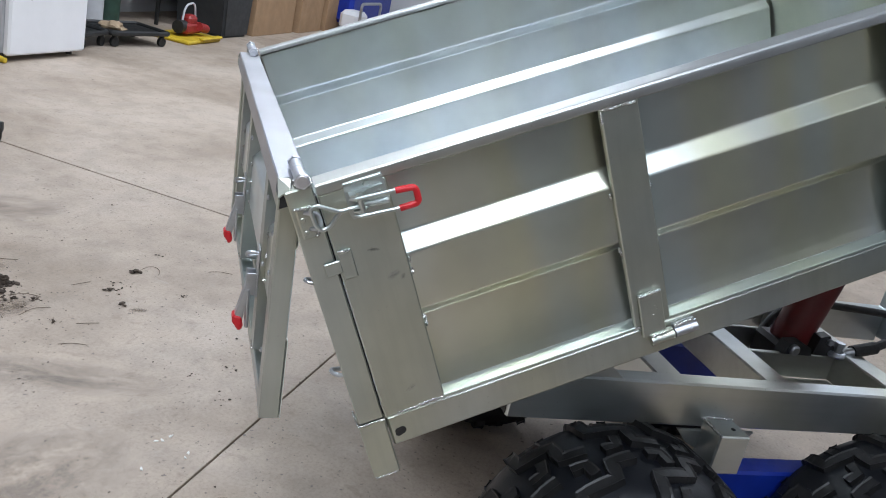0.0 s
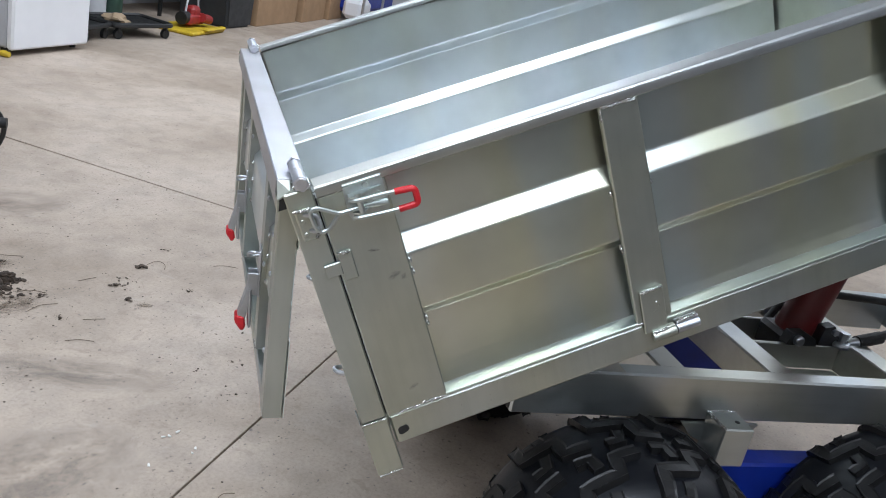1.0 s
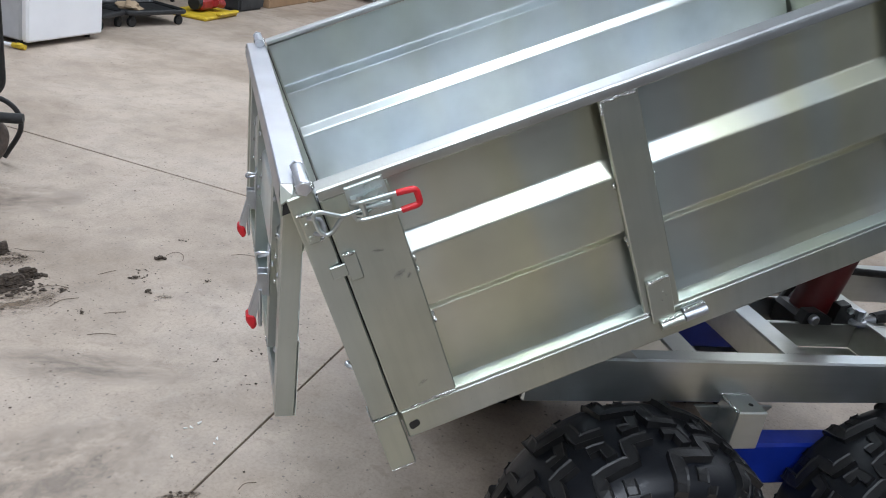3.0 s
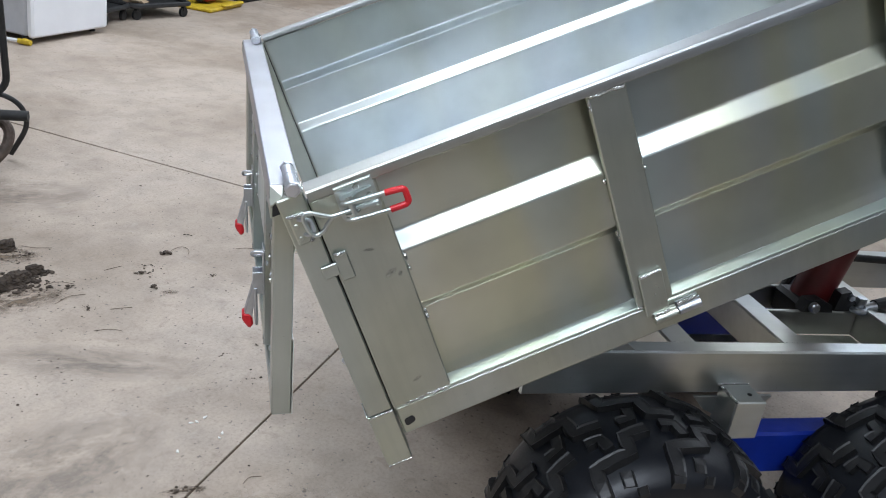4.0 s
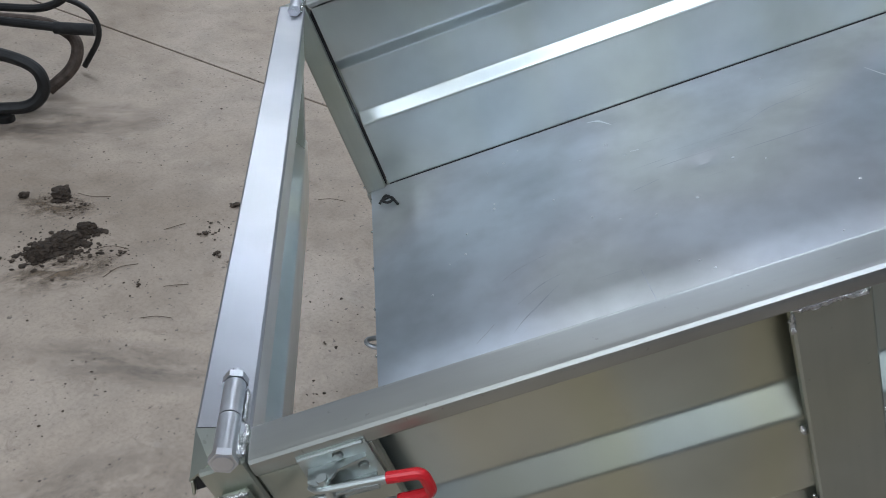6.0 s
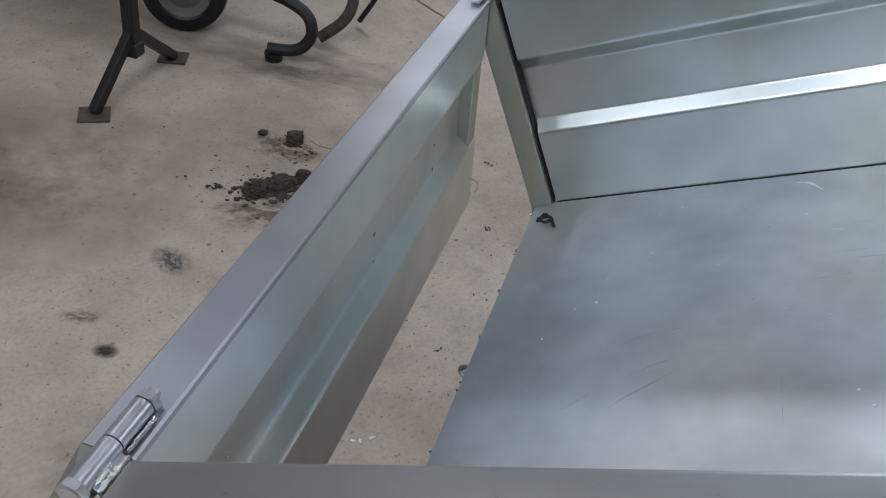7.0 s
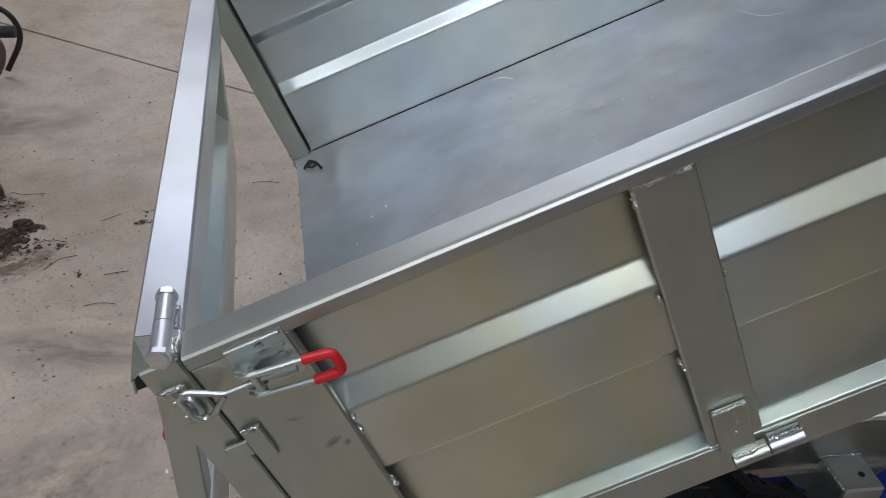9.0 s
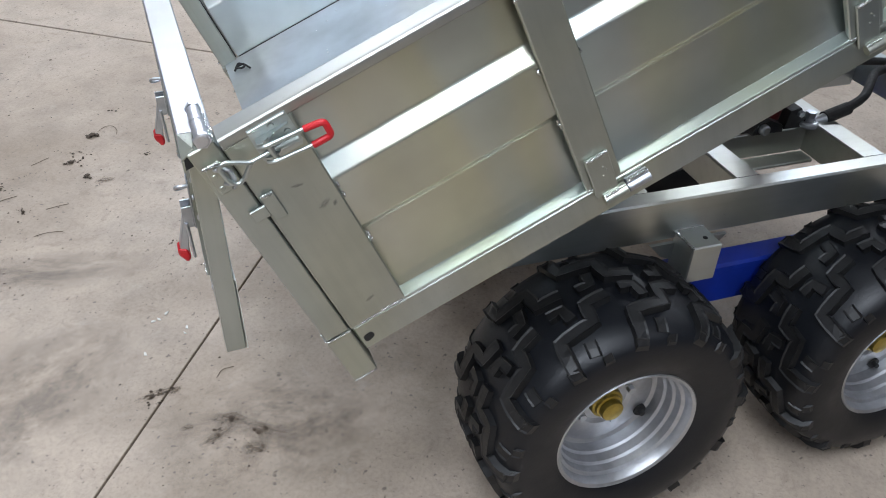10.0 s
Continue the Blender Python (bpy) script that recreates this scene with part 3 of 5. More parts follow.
        part("shade_inlay", placed(bm, far), RUBBER_AND_SHADE, rail, "black inlay for the shade in a slot")
    p("bed_rear_rail", slab(-0.028, 0.022, 0.0505, W - 0.0505, -0.437, -0.384, 0.003), GALV_FRAME)
    p("bed_front_rail", slab(LEN - 0.05, LEN, 0.0505, W - 0.0505, -0.437, -0.384, 0.003), GALV_FRAME)
    for x in (0.33, 0.66, 1.0):
        p("bed_cross_member", slab(x, x + 0.05, 0.0505, W - 0.0505, -0.437, -0.384, 0.003), GALV_FRAME)
    # headboard
    bm = bmesh.new()
    box(bm, LEN + 0.003, LEN + 0.035, 0.0, W, -0.437, 0.0, 0.003)
    p("headboard", bm, GALV_SHEET)
    # corner posts with their lower legs
    for far in (False, True):
        post = p("corner_post", placed(slab(-0.0405, -0.0025, 0.001, 0.040, -0.3815, 0.002, 0.002), far), GALV_FRAME)
        part("leg", placed(slab(-0.0425, -0.0015, -0.0005, 0.041, -0.482, -0.3825, 0.002), far), GALV_FRAME, post)
        welds(post, [((-0.044, 0.03, -0.372), (-0.043, 0.002, -0.382), 0.0017), ((-0.042, -0.001, -0.382), (-0.008, -0.001, -0.382), 0.0015), ((-0.041, -0.001, -0.482), (-0.003, -0.001, -0.482), 0.0013)], far)
        # black strip paints the shade in the gap beside the post
        part("gap_shade", placed(slab(-0.0022, -0.0003, 0.008, 0.030, -0.380, -0.02, 0), far), RUBBER_AND_SHADE, post, "black strip for the gap's shade")
        # catch plate for the latch, welded on the post
        bm = bmesh.new()
        box(bm, -0.034, -0.010, -0.0055, 0.001, -0.068, -0.022, 0.0025)
        part("catch_plate", placed(bm, far), GALV_FRAME, post)
        for z in (-0.039, -0.058):
            part("dimple", placed(rod(bmesh.new(), (-0.027, -0.0052, z), (-0.027, -0.0066, z), 0.0042, 14, 0.0028), far), GALV_FRAME, post)
        welds(post, [((-0.034, -0.006, -0.022), (-0.012, -0.006, -0.024), 0.0026), ((-0.016, -0.006, -0.066), (-0.010, -0.006, -0.058), 0.0022)], far)
        part("catch_hook", placed(pipe(bmesh.new(), rounded([(-0.022, -0.004, -0.030), (-0.014, -0.013, -0.030), (-0.006, -0.015, -0.032), (-0.006, -0.015, -0.050), (-0.014, -0.013, -0.054), (-0.020, -0.004, -0.054)], 0.006), 0.0032), far), ZINC, post, "bent zinc catch hook")
    # bent keepers on the rear rail for the gate's latches
    for y in (0.215, 0.600):
        k = p("latch_keeper", pipe(bmesh.new(), rounded([(-0.028, y - 0.012, -0.412), (-0.046, y - 0.012, -0.412), (-0.058, y - 0.006, -0.404), (-0.058, y + 0.006, -0.404), (-0.046, y + 0.012, -0.412), (-0.028, y + 0.012, -0.412)], 0.008), 0.0040), ZINC, "bent zinc latch keeper")
        welds(k, [((-0.029, y - 0.016, -0.416), (-0.029, y + 0.016, -0.416), 0.003)])
    # black cable tie left in the corner of the tray
    bm = bmesh.new()
    loop = [(-0.020, 0.030, 0.002), (-0.004, 0.038, 0.012), (0.010, 0.026, 0.005), (0.000, 0.012, 0.009), (-0.014, 0.020, 0.014), (0.006, 0.034, 0.007), (0.016, 0.008, 0.002)]
    pipe(bm, rounded([(0.004 + x, 0.915 + y, -0.3785 + z) for x, y, z in loop], 0.005), 0.0026, 6)
    tie = p("cable_tie", bm, RUBBER_AND_SHADE, "loose black plastic tie")


bed_parts()


def gate_hinge(far):
    """A bolt hinge between the corner post and the tailgate's top rail."""
    cx, cz = -0.013, 0.012
    bm = bmesh.new()
    rod(bm, (cx, 0.002, cz), (cx, 0.040, cz), 0.0090, 24)
    prism(bm, [(-0.0215, -0.006), (-0.0215, 0.008), (-0.016, 0.013), (-0.008, 0.012), (-0.0035, 0.004), (-0.0035, -0.006)], 1, 0.006, 0.038)
    h = part("tailgate_hinge", placed(bm, far), HINGE_ZINC, trailer, "zinc-plated bolt hinge", BED)
    bm = bmesh.new()
    rod(bm, (cx, 0.0415, cz), (cx, 0.078, cz), 0.0088, 24)
    part("gate_knuckle", placed(bm, far), HINGE_ZINC, h)
    bm = bmesh.new()
    hexnut(bm, (cx, -0.005, cz), (cx, 0.0015, cz), 0.0112)
    rod(bm, (cx, -0.0058, cz), (cx, -0.005, cz), 0.0075, 18, 0.009)
    part("bolt_head", placed(bm, far), HINGE_ZINC, h)
    bm = bmesh.new()
    hexnut(bm, (cx, 0.079, cz), (cx, 0.0862, cz), 0.0105)
    rod(bm, (cx, 0.0862, cz), (cx, 0.0935, cz), 0.0052, 14)
    part("nut", placed(bm, far), HINGE_ZINC, h)
    # lumpy welds where leaf and knuckle meet post and rail
    runs = [((-0.0225, 0.004, 0.006), (-0.0225, 0.040, 0.004), 0.0028), ((-0.0025, 0.007, 0.004), (-0.0025, 0.038, 0.002), 0.0024), ((-0.005, 0.010, 0.008), (-0.005, 0.024, 0.007), 0.0022)]
    runs += [((-0.0055, 0.043, 0.003), (-0.0055, 0.077, 0.003), 0.0020), ((-0.022, 0.043, 0.004), (-0.022, 0.060, 0.004), 0.0020)]
    welds(h, runs, far)


def toggle_latch(m, far=False):
    """A zinc toggle latch with a red-dipped bail handle, hook towards -x; at the plate's plane y = 0."""
    q = lambda bm: placed(bm, far) if far else bm
    bm = bmesh.new()
    prism(bm, [(0.036, -0.0065), (0.090, -0.0065), (0.0915, -0.052), (0.088, -0.060), (0.038, -0.060), (0.0345, -0.052)], 1, -0.0035, -0.0005)
    box(bm, 0.036, 0.0885, -0.0062, -0.003, -0.0105, -0.0065, 0.001)
    l = part("toggle_latch", q(bm), LATCH_ZINC, trailer, "zinc-plated toggle latch with a red handle", m)
    bm = bmesh.new()
    for z in (-0.022, -0.045):
        prism(bm, [(0.040, -0.003), (0.040, -0.017), (0.046, -0.0215), (0.056, -0.021), (0.064, -0.012), (0.086, -0.008), (0.086, -0.003)], 2, z - 0.0012, z + 0.0012)
    part("side_plate", q(bm), LATCH_ZINC, l)
    bm = bmesh.new()
    pipe(bm, rounded([(0.040, -0.016, -0.026), (0.046, -0.022, -0.0265), (0.101, -0.027, -0.0285), (0.101, -0.027, -0.0285)], 0.006), 0.0030)
    pipe(bm, rounded([(0.040, -0.016, -0.050), (0.046, -0.022, -0.0515), (0.101, -0.027, -0.0545), (0.101, -0.027, -0.0545)], 0.006), 0.0030)
    part("handle", q(bm), LATCH_ZINC, l)
    part("grip", q(pipe(bmesh.new(), rounded([(0.099, -0.027, -0.0285), (0.1255, -0.030, -0.0305), (0.1255, -0.030, -0.0535), (0.099, -0.027, -0.0545)], 0.0065, 5), 0.0046, 12)), RED_GRIP, l, "red vinyl-dipped grip")
    part("hook", q(pipe(bmesh.new(), rounded([(0.062, -0.017, -0.039), (0.022, -0.019, -0.0375), (-0.005, -0.019, -0.0195), (-0.0145, -0.019, -0.022), (-0.0135, -0.019, -0.046), (-0.007, -0.019, -0.056), (0.003, -0.019, -0.054), (0.021, -0.0195, -0.0385)], 0.0045), 0.0030)), LATCH_ZINC, l, "bent rod hook")
    bm = bmesh.new()
    rod(bm, (0.052, -0.018, -0.018), (0.052, -0.018, -0.052), 0.0045, 12)
    rod(bm, (0.062, -0.017, -0.040), (0.088, -0.017, -0.042), 0.0042, 12)
    part("pivot_bar", q(bm), LATCH_ZINC, l)
    for x, z in ((0.066, -0.0155), (0.080, -0.033)):
        part("bolt", q(rod(bmesh.new(), (x, -0.0058, z), (x, -0.003, z), 0.0036, 14, 0.0046)), LATCH_ZINC, l)
    for z in (-0.024, -0.047):
        part("rivet", q(rod(bmesh.new(), (0.048, -0.017, z - 0.003), (0.048, -0.017, z + 0.003), 0.0048, 12)), LATCH_ZINC, l)
    return l


def lock_tab(far):
    bm = bmesh.new()
    box(bm, 0.0025, 0.0225, -0.005, -0.0005, -0.142, -0.098, 0.0015)
    box(bm, -0.0195, 0.004, -0.0055, -0.001, -0.130, -0.1105, 0.0012)
    t = part("lock_tab", placed(bm, far), GALV_FRAME, trailer, "small welded steel tab", BED)
    welds(t, [((0.006, -0.005, -0.0985), (0.019, -0.005, -0.100), 0.0026)], far)


def drop_hinge(x, far):
    """The hinge that lets a side panel fold down: leaf on the post, barrel on the bed rail."""
    bm = bmesh.new()
    box(bm, x, x + 0.039, -0.006, -0.0008, -0.398, -0.320, 0.0015)
    h = part("side_hinge", placed(bm, far), GALV_FRAME, trailer, "welded steel hinge with a pin barrel", BED)
    bm = bmesh.new()
    rod(bm, (x + 0.010, -0.009, -0.405), (x + 0.049, -0.009, -0.405), 0.0075, 16)
    box(bm, x + 0.010, x + 0.049, -0.010, -0.001, -0.405, -0.394, 0.001)
    part("leaf_barrel", placed(bm, far), GALV_FRAME, h)
    bm = bmesh.new()
    rod(bm, (x + 0.051, -0.009, -0.404), (x + 0.089, -0.009, -0.404), 0.0078, 16)
    box(bm, x + 0.051, x + 0.089, -0.010, 0.001, -0.404, -0.391, 0.001)
    part("rail_barrel", placed(bm, far), ZINC, h)
    runs = [((x + 0.002, -0.006, -0.322), (x + 0.036, -0.006, -0.321), 0.0028), ((x + 0.053, -0.008, -0.392), (x + 0.086, -0.008, -0.391), 0.0032), ((x + 0.012, -0.010, -0.397), (x + 0.036, -0.010, -0.396), 0.0026)]
    runs += [((x + dx, -0.006, dz), (x + dx + 0.001, -0.006, dz), 0.0013) for dx, dz in ((0.024, -0.345), (0.020, -0.360), (0.028, -0.352))]
    welds(h, runs, far)


for far in (False, True):
    gate_hinge(far)
    lock_tab(far)
    for x in (0.421, 0.886):
        drop_hinge(x, far)
    toggle_latch(BED, far)


def tailgate():
    """Hung from its top edge, plumb under the hinge bolts; x points towards the bed."""
    c = BED @ Vector((-0.013, 0, 0.013))
    m = Matrix.Translation((c.x, 0, c.z)) @ Matrix.Rotation(math.radians(-3.43), 4, "Y")
    y0, y1 = 0.046, W - 0.046
    bm = bmesh.new()
    ribbon_pts = [(0.016, -0.018), (0.016, -0.012), (0.014, -0.010), (-0.025, -0.010), (-0.027, -0.012), (-0.027, -0.045)]
    pts = [Vector((x, z)) for x, z in ribbon_pts]
    inner = [(0.0135, -0.018), (0.0135, -0.0125), (-0.0245, -0.0125), (-0.0245, -0.045)]
    prism(bm, [(p.x, p.y) for p in pts] + inner[::-1], 1, 0.041, W - 0.041)
    g = part("tailgate", bm, GALV_TOP, trailer, "galvanised angle along the top of the hanging tailgate", m)
    sub = lambda name, bm, mat, label="": part(name, bm, mat, g, label)
    # the angle runs on over the corner posts, its ends cut open
    for flip in (False, True):
        bm = bmesh.new()
        lid = [(-0.0265, 0.0405, -0.0105), (-0.0080, 0.0405, -0.0105), (-0.0120, 0.0080, -0.0150), (-0.0275, 0.0030, -0.0270)]
        up = [bm.verts.new(q) for q in lid]
        down = [bm.verts.new((x, y, z - 0.0025)) for x, y, z in lid]
        bm.faces.new(up)
        bm.faces.new(down[::-1])
        for k in range(4):
            bm.faces.new((up[k], down[k], down[(k + 1) % 4], up[(k + 1) % 4]))
        box(bm, -0.0272, -0.0247, 0.0040, 0.0405, -0.0450, -0.0300, 0.0005)
        sub("rail_end", placed(bm, flip), GALV_FRAME, "folded-down end tab")
        # black piece paints the shade inside the cut end
        bm = prism(bmesh.new(), [(-0.0115, -0.0180), (-0.0245, -0.0280), (-0.0245, -0.0450), (-0.0120, -0.0400)], 1, 0.0090, 0.0110)
        sub("hollow_shade", placed(bm, flip), RUBBER_AND_SHADE, "black plate for the shade in the angle's hollow")
    # black patches that paint the shade beside the uprights
    for y in (0.195, 0.580):
        sub("shade_inlay", slab(0.0085, 0.0100, y - 0.020, y - 0.004, -0.092, -0.056, 0.0), RUBBER_AND_SHADE, "black patch painting shade beside an upright")
    # end channels
    for a, b in ((y0, y0 + 0.04), (y1 - 0.04, y1)):
        sub("end_channel", slab(-0.0195, 0.0100, a, b, -0.390, -0.020, 0.0018), GALV_FRAME)
    sub("bottom_rail", slab(-0.018, 0.006, y0 + 0.041, y1 - 0.041, -0.390, -0.366, 0.0018), GALV_FRAME)
    # folded sheet
    prof = [(0.0125, -0.014), (0.0125, -0.113), (-0.0115, -0.138), (-0.0115, -0.236), (0.0125, -0.258), (0.0125, -0.3895)]
    bm = bmesh.new()
    ribbon(bm, folded(prof, 0.0045), y0 + 0.0005, y1 - 0.0005, -0.0016, 1)
    sub("sheet", bm, GALV_GATE, "folded galvanised sheet")
    for y in (0.195, 0.580, 0.83):
        bm = bmesh.new()
        ring = [(-0.0215, -0.0128)] + [(x - 0.002, max(min(z, -0.0128), -0.352)) for x, z in prof] + [(-0.0215, -0.352)]
        prism(bm, ring, 1, y, y + 0.042)
        sub("upright", bm, GALV_FRAME)
    runs = []
    for y in (0.195, 0.580, 0.83):
        runs.append(((-0.020, y + 0.004, -0.353), (-0.020, y + 0.036, -0.354), 0.003))
        runs += [((-0.014, y - 0.002, z), (-0.013, y - 0.002, z - 0.004), 0.0038) for z in (-0.150, -0.185, -0.228)]
    welds(g, runs)
    # rivets of the near end channel
    for y, z in ((y0 + 0.05, -0.112), (y0 + 0.05, -0.174), (y0 + 0.05, -0.30), (0.192, -0.09), (0.192, -0.20), (0.577, -0.10), (0.577, -0.21)):
        bm = bmesh.new()
        bmesh.ops.create_icosphere(bm, subdivisions=2, radius=0.0045, matrix=Matrix.Translation((-0.019, y, z)) @ Matrix.Diagonal((0.6, 1, 1, 1)))
        sub("rivet", bm, ZINC)
    # latches on the outer face, hanging open
    for y in (0.215, 0.600):
        bm = bmesh.new()
        box(bm, -0.0245, -0.0218, y - 0.016, y + 0.016, -0.262, -0.180, 0.001)
        l = part("gate_latch", bm, ZINC, trailer, "open zinc toggle latch with a red tip", m)
        part("ring", pipe(bmesh.new(), rounded([(-0.024, y - 0.007, -0.188), (-0.037, y - 0.007, -0.187), (-0.042, y - 0.003, -0.190), (-0.042, y + 0.003, -0.197), (-0.037, y + 0.007, -0.200), (-0.024, y + 0.007, -0.197)], 0.007), 0.0026), ZINC, l)
        bm = bmesh.new()
        for s in (-0.011, 0.011):
            box(bm, -0.040, -0.0246, y + s - 0.0012, y + s + 0.0012, -0.260, -0.222, 0.0006)
        part("bracket", bm, ZINC, l)
        bm = bmesh.new()
        prism(bm, [(-0.028, -0.232), (-0.038, -0.236), (-0.054, -0.298), (-0.050, -0.312), (-0.042, -0.310), (-0.034, -0.258)], 1, y - 0.010, y + 0.010)
        bmesh.ops.bevel(bm, geom=bm.edges[:], offset=0.0015, segments=1, affect="EDGES")
        part("lever", bm, ZINC, l)
        bm = bmesh.new()
        prism(bm, [(-0.057, -0.296), (-0.043, -0.299), (-0.039, -0.318), (-0.046, -0.326), (-0.058, -0.308)], 1, y - 0.0125, y + 0.0125)
        bmesh.ops.bevel(bm, geom=bm.edges[:], offset=0.003, segments=1, affect="EDGES")
        part("tip", bm, RED_GRIP, l, "red vinyl-dipped tip")
        part("bail", pipe(bmesh.new(), rounded([(-0.036, y - 0.013, -0.250), (-0.034, y - 0.013, -0.318), (-0.034, y + 0.013, -0.318), (-0.036, y + 0.013, -0.250)], 0.008), 0.0026), ZINC, l)


tailgate()


# ---- chassis ----
NEAR_Y, FAR_Y = (0.205, 0.247), (0.715, 0.757)
RAIL_Z = (0.526, 0.622)
RIDE = Matrix.Translation((0.0, 0.0, 0.018))     # ride height of the frame on its beams
AXLE_X, AXLE_Z, FAR_AHEAD = (0.695, 1.370), 0.285, 0.105


def chassis():
    p = lambda name, bm, mat, label="", m=RIDE: part(name, bm, mat, trailer, label, m)
    lo, top = RAIL_Z
    for ya, yb in (NEAR_Y, FAR_Y):
        rail = p("chassis_rail", slab(0.455, 1.78, ya, yb, lo, top, 0.004), GALV_DARK, "dark galvanised chassis tube")
        # black plate paints the shade in the tube's open rear end
        part("hollow_shade", slab(0.4535, 0.4555, ya + 0.006, yb - 0.006, lo + 0.006, top - 0.006, 0), RUBBER_AND_SHADE, rail, "black plate for the shade in the tube's hollow")
    for x0, x1, drop in ((0.775, 0.837, 0.006), (1.040, 1.102, 0.006), (1.370, 1.432, 0.006), (1.781, 1.832, 0.0)):
        wide = (NEAR_Y[1] + 0.001, FAR_Y[0] - 0.001) if x1 < 1.75 else (NEAR_Y[0], FAR_Y[1])
        m = p("cross_member", slab(x0, x1, *wide, lo + 0.012, top - drop, 0.004), GALV_DARK)
        if x1 < 1.75:
            welds(m, [((x0 + 0.004, wide[0] + 0.001, top - drop), (x1 - 0.004, wide[0] + 0.001, top - drop), 0.0025)])
    # cradle for the lift cylinder
    for y in (0.425, 0.555):
        c = p("cylinder_cradle", slab(1.103, 1.369, y, y + 0.010, 0.540, 0.602, 0.002), GALV_DARK, "upright steel cradle plate")
        welds(c, [((1.105, y - 0.001, 0.545), (1.105, y - 0.001, 0.595), 0.003)])
    p("cradle_plate", slab(1.103, 1.369, 0.380, 0.424, 0.532, 0.540, 0.002), GALV_DARK)
    p("tow_bar", slab(1.833, 2.75, 0.45, 0.51, 0.532, 0.597, 0.004), GALV_DARK)
    post = p("guard_post", slab(1.785, 1.827, FAR_Y[0], FAR_Y[1] - 0.002, 0.623, 0.92, 0.003), GALV_DARK)
    welds(post, [((1.786, FAR_Y[0] - 0.001, 0.624), (1.826, FAR_Y[0] - 0.001, 0.624), 0.003)])
    # bed pivot plates at the rear
    px, pz = PIVOT.x, PIVOT.z
    for y in (NEAR_Y[0] + 0.016, FAR_Y[0] + 0.03):
        bm = bmesh.new()
        prism(bm, [(0.47, 0.612), (px - 0.055, pz - 0.02), (px - 0.02, pz + 0.012), (px + 0.02, pz + 0.006), (0.70, top), (0.66, 0.612)], 1, y - 0.012, y - 0.004)
        pl = p("pivot_plate", bm, GALV_DARK, "", None)
        part("pin", rod(bmesh.new(), (px, y - 0.03, pz - 0.018), (px, y + 0.02, pz - 0.018), 0.014, 16), ZINC, pl)
    # brackets on the rails and the blue walking beams under them
    for side in (0, 1):
        ya, yb = (0.137, NEAR_Y[0] - 0.001) if side == 0 else (FAR_Y[1] + 0.001, 0.825)
        bm = bmesh.new()
        box(bm, 0.880, 0.950, ya, yb, 0.462, 0.548, 0.003)
        b = p("beam_bracket", bm, GALV_DARK, "square steel bracket with a drilled top")
        for s in (-1, 1):
            yy = NEAR_Y[0] - 0.010 if side == 0 else FAR_Y[1] + 0.002
            part("gusset", prism(bmesh.new(), [(0.915 + s * 0.0355, lo - 0.002), (0.915 + s * 0.090, lo - 0.002), (0.915 + s * 0.062, 0.495), (0.915 + s * 0.0355, 0.483)], 1, yy, yy + 0.008), GALV_DARK, b)
        # flat black disc paints the bolt hole's shaded inside
        part("hole_shade", rod(bmesh.new(), (0.926, ya + 0.028, 0.5478), (0.926, ya + 0.028, 0.5490), 0.005, 12), RUBBER_AND_SHADE, b, "black disc for the shade in a bolt hole")
        welds(b, [((0.881, ya, 0.548), (0.881, yb, 0.548), 0.003), ((0.882, yb, 0.548), (0.948, yb, 0.548), 0.0025)])
        bx = (0.236, 0.298) if side == 0 else (0.850, 0.912)
        ahead = 0.0 if side == 0 else FAR_AHEAD
        bm = bmesh.new()
        box(bm, 0.645 + ahead, 1.420 + ahead, *bx, 0.312, 0.418, 0.006)
        w = p("walking_beam", bm, BLUE_PAINT, "blue painted tandem beam", None)
        for x in AXLE_X:
            ax = (0.077, 0.30) if side == 0 else (0.84, 1.135)
            part("axle_stub", rod(bmesh.new(), (x + ahead, ax[0], AXLE_Z), (x + ahead, ax[1], AXLE_Z), 0.022, 20), BLACK_PAINT, w)


chassis()

# ---- wheels ----
TYRE_PROFILE = [(0.1440, -0.1180), (0.1500, -0.1225), (0.1700, -0.1330), (0.2000, -0.1385), (0.2300, -0.1360), (0.2500, -0.1270), (0.2610, -0.1060), (0.2665, -0.0760), (0.2690, -0.0400), (0.2700, 0.0)]
FULL = TYRE_PROFILE + [(r, -o) for r, o in TYRE_PROFILE[-2::-1]]


def tread_radius(o):
    a = abs(o)
    pts = [(-q[1], q[0]) for q in TYRE_PROFILE[3:]][::-1]
    for (o0, r0), (o1, r1) in zip(pts, pts[1:]):
        if o0 <= a <= o1:
            return r0 + (r1 - r0) * (a - o0) / max(o1 - o0, 1e-6)
    return pts[-1][1]


